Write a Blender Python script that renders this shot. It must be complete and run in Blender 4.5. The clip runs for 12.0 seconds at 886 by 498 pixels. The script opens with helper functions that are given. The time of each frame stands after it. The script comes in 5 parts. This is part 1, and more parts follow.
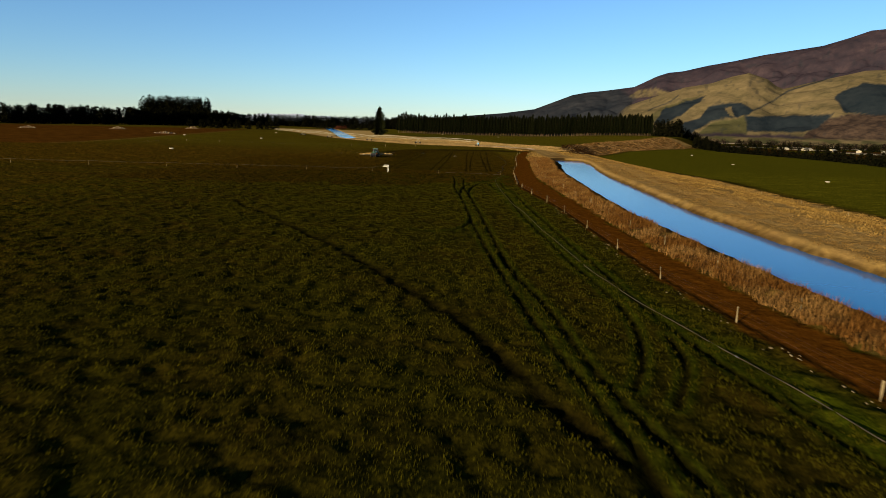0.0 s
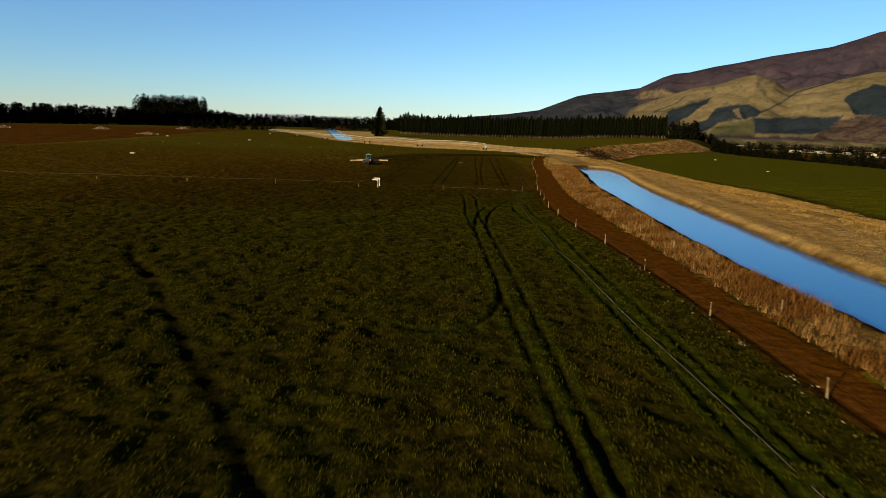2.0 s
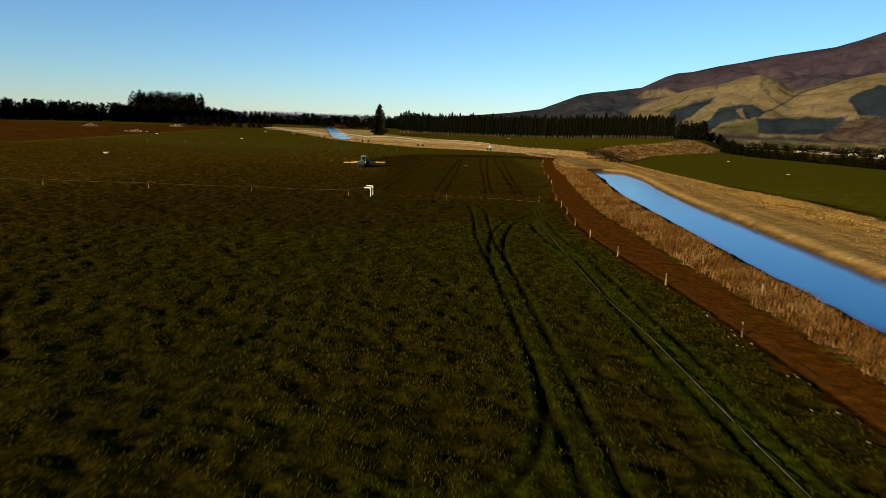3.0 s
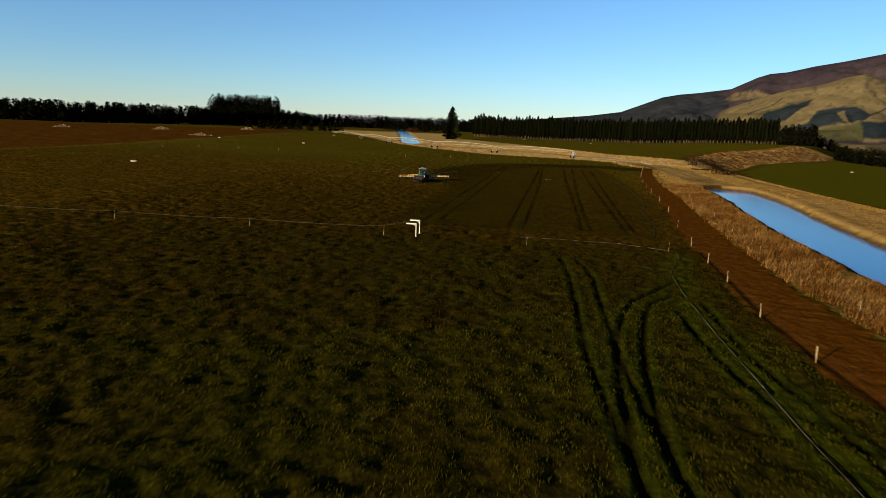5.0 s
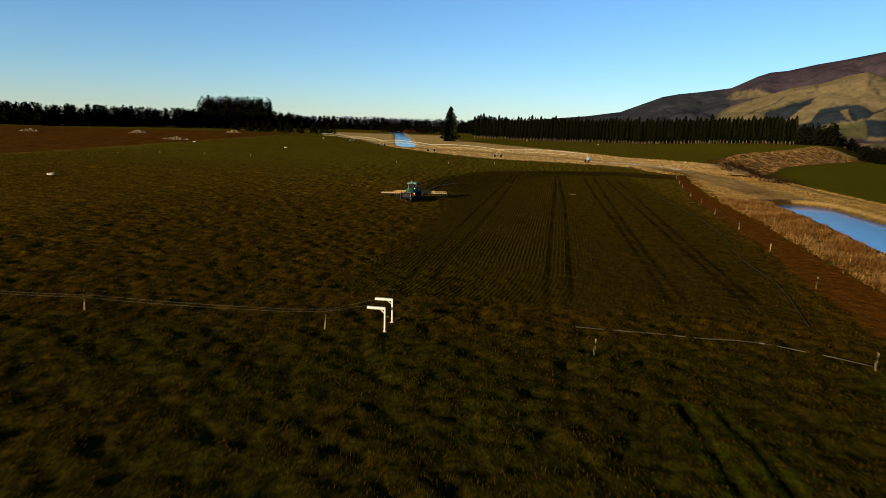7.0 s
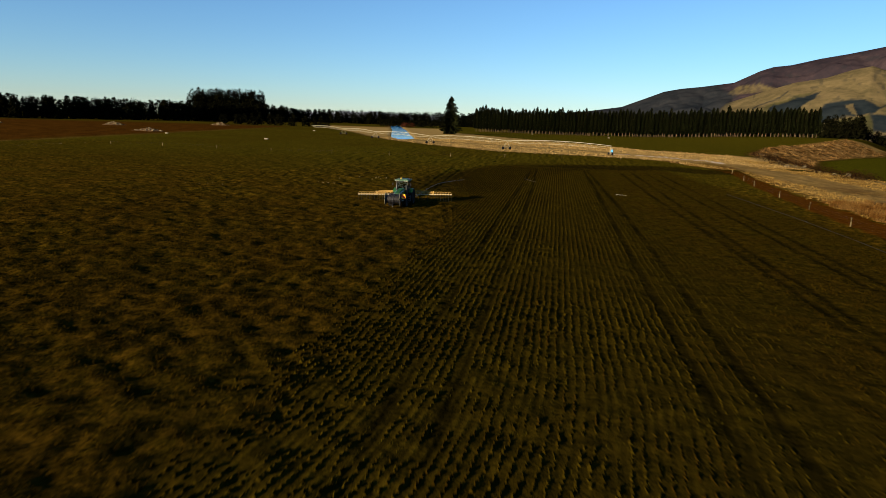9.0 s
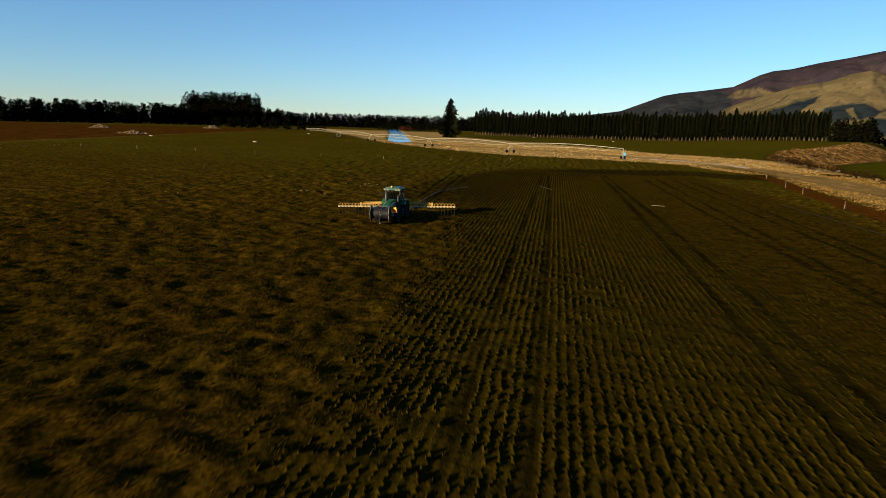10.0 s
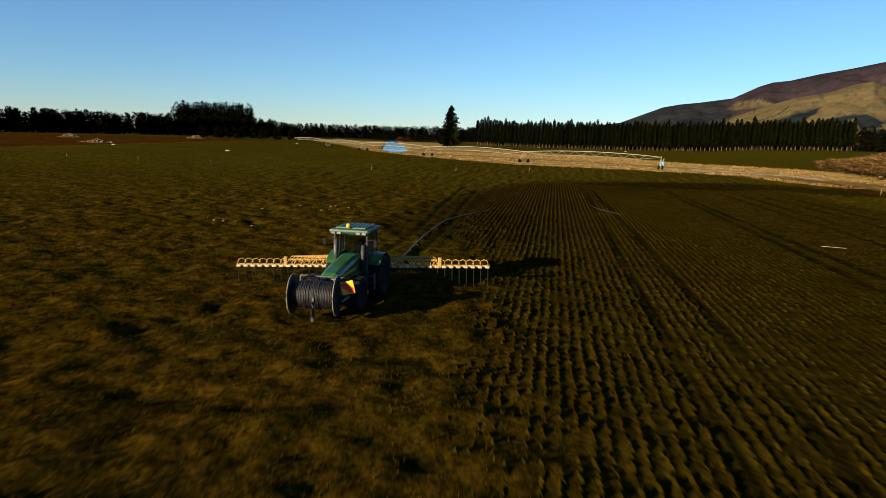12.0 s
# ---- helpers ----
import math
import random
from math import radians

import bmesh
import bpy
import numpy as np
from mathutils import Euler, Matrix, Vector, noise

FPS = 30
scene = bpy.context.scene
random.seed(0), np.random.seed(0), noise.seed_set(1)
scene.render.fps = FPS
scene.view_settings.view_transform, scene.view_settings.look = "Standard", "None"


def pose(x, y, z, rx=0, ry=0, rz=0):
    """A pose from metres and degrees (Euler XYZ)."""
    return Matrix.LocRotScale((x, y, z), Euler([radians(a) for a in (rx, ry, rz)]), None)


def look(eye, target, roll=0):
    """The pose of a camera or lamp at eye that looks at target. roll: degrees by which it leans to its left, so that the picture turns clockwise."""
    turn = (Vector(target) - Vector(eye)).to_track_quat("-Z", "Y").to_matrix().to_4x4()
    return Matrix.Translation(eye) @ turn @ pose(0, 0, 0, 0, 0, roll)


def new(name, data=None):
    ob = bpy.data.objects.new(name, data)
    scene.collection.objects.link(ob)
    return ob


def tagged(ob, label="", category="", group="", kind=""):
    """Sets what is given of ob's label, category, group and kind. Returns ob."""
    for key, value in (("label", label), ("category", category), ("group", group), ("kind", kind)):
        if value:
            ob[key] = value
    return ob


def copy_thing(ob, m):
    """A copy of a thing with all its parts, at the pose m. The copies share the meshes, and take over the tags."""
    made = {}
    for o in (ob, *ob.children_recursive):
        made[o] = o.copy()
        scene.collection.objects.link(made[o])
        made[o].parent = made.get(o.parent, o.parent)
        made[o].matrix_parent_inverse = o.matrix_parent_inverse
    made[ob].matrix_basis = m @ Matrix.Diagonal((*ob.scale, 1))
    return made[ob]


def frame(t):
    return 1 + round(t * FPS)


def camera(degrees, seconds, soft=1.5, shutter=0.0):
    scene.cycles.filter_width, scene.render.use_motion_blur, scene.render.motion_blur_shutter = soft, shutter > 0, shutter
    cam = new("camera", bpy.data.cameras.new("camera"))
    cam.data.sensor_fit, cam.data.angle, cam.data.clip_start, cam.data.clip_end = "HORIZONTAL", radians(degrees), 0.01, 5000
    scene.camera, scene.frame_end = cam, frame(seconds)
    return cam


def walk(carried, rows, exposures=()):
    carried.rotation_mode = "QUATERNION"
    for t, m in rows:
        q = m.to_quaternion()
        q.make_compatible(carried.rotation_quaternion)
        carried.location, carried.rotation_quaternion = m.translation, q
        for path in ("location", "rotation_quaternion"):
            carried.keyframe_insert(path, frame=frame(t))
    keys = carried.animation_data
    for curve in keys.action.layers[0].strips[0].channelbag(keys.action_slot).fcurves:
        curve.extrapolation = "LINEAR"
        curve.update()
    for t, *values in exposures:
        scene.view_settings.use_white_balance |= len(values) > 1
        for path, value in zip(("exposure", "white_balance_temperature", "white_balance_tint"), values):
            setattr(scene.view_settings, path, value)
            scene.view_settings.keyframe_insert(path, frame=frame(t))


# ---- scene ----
cam = camera(70.0, 12.0, soft=0.8, shutter=0.32)
PATH = [
    (0, (-2.787, -1.703, 13.321), (-2.849, 0.259, 12.937), 1.6),
    (0.5, (-3.205, 7.957, 13.446), (-3.28, 9.918, 13.062), 1.4),
    (1, (-3.724, 17.628, 13.547), (-3.797, 19.59, 13.164), 1.5),
    (1.5, (-4.347, 27.332, 13.633), (-4.416, 29.294, 13.251), 1.7),
    (2, (-4.809, 36.997, 13.693), (-4.88, 38.959, 13.311), 1.8),
    (2.5, (-5.531, 47.078, 13.765), (-5.599, 49.04, 13.384), 1.8),
    (2.7, (-5.82, 51.103, 13.799), (-5.887, 53.064, 13.413), 2.0),
    (4.3, (-7.463, 82.479, 14.378), (-7.7, 84.427, 13.993), 2.1),
    (4.5, (-7.692, 86.359, 14.392), (-7.995, 88.298, 14.005), 2.2),
    (5, (-8.547, 96.039, 14.464), (-8.848, 97.978, 14.078), 2.2),
    (5.5, (-9.718, 105.633, 14.567), (-10.018, 107.573, 14.182), 2.1),
    (6, (-11.063, 115.196, 14.593), (-11.364, 117.135, 14.21), 2.1),
    (6.5, (-12.605, 124.677, 14.508), (-12.905, 126.617, 14.125), 2.0),
    (7, (-14.201, 134.394, 14.37), (-14.5, 136.334, 13.988), 1.8),
    (7.2, (-14.82, 138.308, 14.277), (-15.12, 140.248, 13.893), 1.5),
    (8.8, (-20.082, 168.378, 11.282), (-20.381, 170.318, 10.895), 1.5),
    (9, (-20.717, 172.006, 11.144), (-21.013, 173.944, 10.749), 1.8),
    (9.5, (-22.233, 180.804, 10.631), (-22.527, 182.744, 10.241), 1.8),
    (10, (-23.763, 189.609, 10.018), (-24.056, 191.55, 9.636), 1.8),
    (10.5, (-25.362, 198.619, 9.395), (-25.655, 200.563, 9.025), 1.8),
    (11, (-27.115, 207.884, 8.703), (-27.408, 209.83, 8.342), 1.8),
    (11.5, (-28.937, 217.443, 8.127), (-29.227, 219.391, 7.778), 1.9),
    (12, (-30.696, 227.156, 7.632), (-30.987, 229.105, 7.287), 1.7),
]
walk(cam, [(t, look(e, a, r)) for t, e, a, r in PATH], [(0, 1.5), (12, 1.5)])

# ---- world, sun ----
SUN_AZ, SUN_EL = radians(219.5), radians(12.5)
world = bpy.data.worlds.new("sky")
scene.world = world
world.use_nodes = True
wn = world.node_tree.nodes
sky = wn.new("ShaderNodeTexSky")
sky.sky_type, sky.sun_disc = "NISHITA", False
sky.sun_elevation, sky.sun_rotation = SUN_EL, SUN_AZ
sky.altitude, sky.air_density, sky.dust_density, sky.ozone_density = 300, 1.0, 0.0, 5.2
world.node_tree.links.new(sky.outputs[0], wn["Background"].inputs[0])
wn["Background"].inputs[1].default_value = 0.060
sun = new("sun", bpy.data.lights.new("sun", "SUN"))
sun.data.energy, sun.data.angle, sun.data.color = 5.0, radians(0.53), (1.0, 0.78, 0.50)
to_sun = Vector((math.sin(SUN_AZ) * math.cos(SUN_EL), math.cos(SUN_AZ) * math.cos(SUN_EL), math.sin(SUN_EL)))
sun.matrix_world = look(to_sun * 500, (0, 0, 0))


# ---- mesh and material tools ----
class Build:
    """Collects vertices and faces of one mesh."""

    def __init__(self):
        self.v, self.f, self.mi = [], [], []

    def add(self, verts, faces, mi=0):
        n = len(self.v)
        self.v.extend([tuple(p) for p in verts])
        self.f.extend([tuple(n + i for i in f) for f in faces])
        self.mi.extend([mi] * len(faces))
        return self

    def box(self, c, s, m=None, bevel=0.0, mi=0):
        """A box round c with sizes s and chamfered edges, turned by m."""
        b = min(bevel, min(s) * 0.45)
        bm = bmesh.new()
        bmesh.ops.create_cube(bm, size=1.0)
        for p in bm.verts:
            p.co = Vector((p.co.x * s[0], p.co.y * s[1], p.co.z * s[2]))
        if b > 0:
            bmesh.ops.bevel(bm, geom=bm.edges[:], offset=b, segments=2, affect="EDGES", profile=0.6)
        bm.verts.index_update()
        r = m or Matrix.Identity(4)
        vs = [r @ p.co + Vector(c) for p in bm.verts]
        fs = [[p.index for p in f.verts] for f in bm.faces]
        bm.free()
        return self.add(vs, fs, mi)

    def hexa(self, lo, hi, mi=0):
        """A solid between two quads of four corners each, both counter-clockwise from above."""
        return self.add(list(lo) + list(hi), [(3, 2, 1, 0), (4, 5, 6, 7), (0, 1, 5, 4), (1, 2, 6, 5), (2, 3, 7, 6), (3, 0, 4, 7)], mi)

    def tube(self, pts, r, n=8, caps=True, mi=0):
        """A tube along points; r is one radius or one for each point."""
        pts = [Vector(p) for p in pts]
        rs = r if isinstance(r, (list, tuple)) else [r] * len(pts)
        vs, fs = [], []
        for i, p in enumerate(pts):
            d = (pts[min(i + 1, len(pts) - 1)] - pts[max(i - 1, 0)]).normalized()
            a = d.cross(Vector((0, 0, 1)))
            a = d.cross(Vector((0, 1, 0))) if a.length < 1e-3 else a
            a.normalize()
            b = a.cross(d)
            for k in range(n):
                w = 2 * math.pi * k / n
                vs.append(p + (a * math.cos(w) + b * math.sin(w)) * rs[i])
        for i in range(len(pts) - 1):
            for k in range(n):
                fs.append((i * n + k, i * n + (k + 1) % n, (i + 1) * n + (k + 1) % n, (i + 1) * n + k))
        if caps:
            fs.append(tuple(range(n - 1, -1, -1)))
            fs.append(tuple((len(pts) - 1) * n + k for k in range(n)))
        return self.add(vs, fs, mi)

    def lathe(self, prof, axis="x", c=(0, 0, 0), n=28, mi=0):
        """A profile of (along, radius) turned round an axis through c."""
        vs, fs = [], []
        for a, r in prof:
            for k in range(n):
                w = 2 * math.pi * k / n
                p = (a, r * math.cos(w), r * math.sin(w)) if axis == "x" else (r * math.cos(w), r * math.sin(w), a)
                vs.append(Vector(p) + Vector(c))
        m = len(prof)
        for i in range(m - 1):
            for k in range(n):
                fs.append((i * n + k, i * n + (k + 1) % n, (i + 1) * n + (k + 1) % n, (i + 1) * n + k))
        fs.append(tuple(range(n - 1, -1, -1)))
        fs.append(tuple((m - 1) * n + k for k in range(n)))
        return self.add(vs, fs, mi)

    def mesh(self, name, mats, smooth=False):
        me = bpy.data.meshes.new(name)
        me.from_pydata(self.v, [], self.f)
        for m in mats if isinstance(mats, (list, tuple)) else [mats]:
            me.materials.append(m)
        me.polygons.foreach_set("material_index", self.mi)
        if smooth:
            me.polygons.foreach_set("use_smooth", [True] * len(me.polygons))
        me.update()
        return me


def part(name, b, material, parent, label="", smooth=False):
    ob = new(name, b.mesh(name, material, smooth))
    ob.parent = parent
    return tagged(ob, label)


def thing(name, label, category, group="", m=None):
    ob = new(name)
    ob.empty_display_size = 0.2
    if m is not None:
        ob.matrix_basis = m
    return tagged(ob, label, category, group)


def nodes_of(name):
    mat = bpy.data.materials.new(name)
    mat.use_nodes = True
    t = mat.node_tree
    return mat, t.nodes, t.links, t.nodes["Principled BSDF"]


def noise_node(n, l, scale, detail=4.0, rough=0.55, coord=None):
    x = n.new("ShaderNodeTexNoise")
    x.inputs["Scale"].default_value, x.inputs["Detail"].default_value, x.inputs["Roughness"].default_value = scale, detail, rough
    if coord is not None:
        l.new(coord, x.inputs["Vector"])
    return x.outputs["Fac"]


def ramp(n, l, fac, stops):
    r = n.new("ShaderNodeValToRGB")
    while len(r.color_ramp.elements) < len(stops):
        r.color_ramp.elements.new(0.5)
    for e, (p, c) in zip(r.color_ramp.elements, stops):
        e.position, e.color = p, (*c, 1)
    l.new(fac, r.inputs[0])
    return r.outputs[0]


def mixc(n, l, fac, a, b, mode="MIX"):
    x = n.new("ShaderNodeMix")
    x.data_type, x.blend_type = "RGBA", mode
    for s, v in ((x.inputs[0], fac), (x.inputs[6], a), (x.inputs[7], b)):
        if isinstance(v, bpy.types.NodeSocket):
            l.new(v, s)
        elif isinstance(v, (int, float)):
            s.default_value = v
        else:
            s.default_value = (*v, 1)
    return x.outputs[2]


def maths(n, l, op, a, b=0.0, clamp=False):
    x = n.new("ShaderNodeMath")
    x.operation, x.use_clamp = op, clamp
    for s, v in zip(x.inputs, (a, b)):
        if isinstance(v, bpy.types.NodeSocket):
            l.new(v, s)
        else:
            s.default_value = v
    return x.outputs[0]


def plain(name, lo, hi, rough=0.6, metal=0.0, scale=3.0, bump=0.15, fine=40.0, vary=0.0, coat=0.0):
    """A surface of two shades, with stains at one scale and grain at another."""
    mat, n, l, p = nodes_of(name)
    co = n.new("ShaderNodeTexCoord").outputs["Object"]
    a = noise_node(n, l, scale, 5, 0.6, co)
    b = noise_node(n, l, fine, 3, 0.6, co)
    col = ramp(n, l, maths(n, l, "ADD", maths(n, l, "MULTIPLY", a, 0.7), maths(n, l, "MULTIPLY", b, 0.3)), [(0.35, lo), (0.65, hi)])
    if vary:
        rnd = n.new("ShaderNodeObjectInfo").outputs["Random"]
        f = maths(n, l, "ADD", maths(n, l, "MULTIPLY", rnd, 2 * vary), 1 - vary)
        hsv = n.new("ShaderNodeHueSaturation")
        l.new(f, hsv.inputs["Value"])
        l.new(col, hsv.inputs["Color"])
        col = hsv.outputs[0]
    l.new(col, p.inputs["Base Color"])
    p.inputs["Metallic"].default_value = metal
    l.new(maths(n, l, "ADD", maths(n, l, "MULTIPLY", a, 0.25), rough - 0.12, True), p.inputs["Roughness"])
    p.inputs["Coat Weight"].default_value = coat
    p.inputs["Specular IOR Level"].default_value = 0.08 if rough > 0.74 else 0.4
    if bump:
        bp = n.new("ShaderNodeBump")
        bp.inputs["Strength"].default_value, bp.inputs["Distance"].default_value = bump, 0.02
        l.new(b, bp.inputs["Height"])
        l.new(bp.outputs[0], p.inputs["Normal"])
    return mat


# ---- value noise on arrays ----
def hash2(i, j, seed):
    h = (i.astype(np.int64) * 374761393 + j.astype(np.int64) * 668265263 + seed * 974634777) & 0x7FFFFFFF
    h = ((h ^ (h >> 13)) * 1274126177) & 0x7FFFFFFF
    return ((h ^ (h >> 16)) & 0xFFFF) / 65535.0


def vnoise(x, y, size, seed=0):
    """Smooth noise from 0 to 1 with cells of that size."""
    u, v = np.asarray(x, float) / size, np.asarray(y, float) / size
    i, j = np.floor(u), np.floor(v)
    a, b = u - i, v - j
    a, b = a * a * (3 - 2 * a), b * b * (3 - 2 * b)
    return (hash2(i, j, seed) * (1 - a) + hash2(i + 1, j, seed) * a) * (1 - b) + (hash2(i, j + 1, seed) * (1 - a) + hash2(i + 1, j + 1, seed) * a) * b


def smooth(a, b, x):
    t = np.clip((x - a) / (b - a), 0, 1)
    return t * t * (3 - 2 * t)


def near(x, y, line):
    """Distance to a line of points, and the side: positive to the right of its run."""
    best, side = np.full(np.shape(x), 1e9), np.zeros(np.shape(x))
    for (ax, ay), (bx, by) in zip(line[:-1], line[1:]):
        dx, dy = bx - ax, by - ay
        t = np.clip(((x - ax) * dx + (y - ay) * dy) / (dx * dx + dy * dy), 0, 1)
        ox, oy = x - ax - t * dx, y - ay - t * dy
        d = np.hypot(ox, oy)
        m = d < best
        best = np.where(m, d, best)
        side = np.where(m, np.sign(dy * ox - dx * oy), side)
    return best, side


def close(x, y, line, reach):
    """Distance to a line, worked out only within reach of its box."""
    a = np.array(line)
    d = np.full(np.shape(x), 1e9)
    m = (x > a[:, 0].min() - reach) & (x < a[:, 0].max() + reach) & (y > a[:, 1].min() - reach) & (y < a[:, 1].max() + reach)
    d[m] = near(x[m], y[m], line)[0]
    return d


def spline(pts, step=2.0):
    """A smooth run through a few points."""
    p = np.array([pts[0], *pts, pts[-1]], float)
    out = []
    for i in range(1, len(p) - 2):
        n = max(2, int(np.linalg.norm(p[i + 1] - p[i]) / step))
        for k in range(n):
            t = k / n
            out.append(tuple(0.5 * (2 * p[i] + (p[i + 1] - p[i - 1]) * t + (2 * p[i - 1] - 5 * p[i] + 4 * p[i + 1] - p[i + 2]) * t * t
                                    + (3 * p[i] - p[i - 1] - 3 * p[i + 1] + p[i + 2]) * t ** 3)))
    out.append(tuple(p[-1]))
    return out


# ---- the plan ----
CANAL = spline([(46, -80), (38, 20), (35, 60), (33, 90), (32.5, 120), (34, 160), (35.5, 200), (38.5, 232), (42, 262), (42, 292), (41, 325), (41, 362),
                (33, 405), (13, 442), (-15, 470), (-50, 498), (-84, 517), (-102, 543), (-122, 620), (-160, 780), (-205, 960), (-254, 1160)], 9)
CANAL_W, WATER_Z = 6.0, -0.9
REACHES = [[p for p in CANAL if p[1] < 287], [p for p in CANAL if p[1] > 540 and p[0] < -90]]
FENCE = [(25, 2), (22.3, 15), (18.9, 29.5), (17.0, 42.6), (15.5, 55.7), (14.75, 69.5), (14.1, 84.5), (13.4, 100.3), (12.4, 114.8), (10.9, 127.7), (9.9, 139),
         (9.6, 149.3), (10.2, 161.4), (10.6, 171), (11.1, 182), (12.6, 199), (14.7, 218.6), (16.1, 237), (17.4, 256.6), (18.6, 272.5), (20.0, 289), (22.5, 311), (24.7, 325.6), (28.2, 348)]
LANE_R = [(30, -10), (26, 20), (21.5, 45), (19.6, 65), (18.6, 86), (18.0, 111), (17.2, 135), (16.6, 160), (17.2, 185), (19.5, 215), (22.2, 246), (24.2, 285), (28.5, 325), (34, 362)]
CREST = [(52, -400), (51, 100), (52, 220), (56, 300), (62, 400), (73, 481), (121, 608), (199, 710), (262, 800), (330, 1000), (700, 2300), (1500, 4950)]
FIELD_END = [(420, -400), (330, 200), (280, 400), (276, 470), (277, 556), (270, 655), (258, 722), (285, 810), (345, 1000), (715, 2300), (1520, 4950)]
TRACKS = [(spline(p, 2.5), 1.0 if p[0][0] > -30 else 0.6) for p in (
    [(5.8, 12), (5.2, 20.3), (4.5, 26), (3.2, 34.4), (1.9, 45), (0.2, 63), (-1.5, 85), (-2.3, 100), (-3.7, 121), (-5.0, 135.5), (-5.2, 147), (-5.5, 160), (-6.2, 168)],
    [(7.9, 12), (6.9, 20.4), (5.6, 27.5), (4.6, 34.5), (3.6, 46), (1.8, 58), (0.4, 83), (-0.7, 103), (-1.8, 120), (-2.8, 134), (-3.05, 148), (-3.2, 160), (-4.3, 167)],
    [(4.7, 160), (2.2, 155.5), (-0.2, 151.5), (-2.1, 144), (-3.2, 135.6), (-3.6, 124.6), (-3.3, 117)],
    [(4.0, 155), (1.8, 151.8), (0.3, 147.5), (-1.2, 138), (-1.9, 128), (-1.7, 119)],
    [(3.1, 149), (3.6, 138), (5.3, 127), (5.9, 111), (6.3, 95), (7.1, 80), (8.1, 64.3), (9.5, 46), (8.9, 38), (7.7, 33), (6.5, 29.8)],
    [(5.8, 152), (5.9, 138), (7.1, 130), (7.6, 118), (8.2, 104), (8.9, 90), (9.6, 76), (10.6, 60), (11.5, 44), (12.6, 34.5), (14.8, 22.7)],
    [(11, 39), (10.8, 36), (10.1, 32.5), (8.1, 27.9)],
    [(-40.9, 262), (-40.7, 280), (-41.8, 300), (-42.6, 326)], [(-38.6, 266), (-38.4, 280), (-39.4, 300), (-40.2, 326)],
    [(-104, 339.7), (-110.6, 356), (-114.9, 369.6)],
    [(-125.6, 472), (-111.6, 442.5), (-101.8, 423.4), (-92.3, 402)],
    [(-1.9, 95), (-1.9, 87), (-3.1, 81.5), (-5.9, 78), (-9.5, 79)])]
DARK_RUN = spline([(-41, 103), (-38.6, 98), (-31.5, 88.5), (-23.5, 76), (-13, 59.5), (-7.5, 49), (-3.2, 41.4), (0, 33), (2.5, 26), (4.7, 21), (6, 14)], 1.5)
HOSE = spline([(16.1, 24.7), (15.0, 31), (13.5, 37), (11.3, 47.2), (9.6, 58), (8.6, 71), (7.6, 82), (6.8, 97), (5.7, 113), (5.2, 126), (4.8, 139), (4.7, 151), (4.9, 158),
               (5.3, 163.9), (6.4, 168.1), (7.8, 173.1), (7.4, 176.4), (1.8, 179.8), (-3, 179.8), (-11.2, 180.4)], 0.8)
HOSE_LOOP = spline([(6.7, 185), (9.1, 199), (9.5, 213), (11.7, 228.5), (12.6, 243), (12.6, 263), (11.7, 290)], 1.0)
WORK_L = [(-31.2, 188), (-30.8, 200), (-30.4, 240), (-33, 262), (-37.5, 285), (-39.5, 306), (-36, 335), (-28, 360)]


def water_level(y):
    """Height of the water, which steps up beyond the bend."""
    return WATER_Z + 0.95 * smooth(528, 560, y) + 0.0035 * np.clip(y - 380, 0, 900)


def xat(line, y):
    a = np.array(line)
    return np.interp(y, a[:, 1], a[:, 0])


ROW = 0.43


def row_x(x, y):
    """The way across the sown rows: it wavers, and swings aside at the headland."""
    return x - 0.02 * (y - 200) + 0.7 * (vnoise(x, y, 60, 33) - 0.5) + 1.0 * np.clip((200 - y) / 12, 0, 1.3) ** 2 + 0.10 * (vnoise(x, y, 1.4, 34) - 0.5)


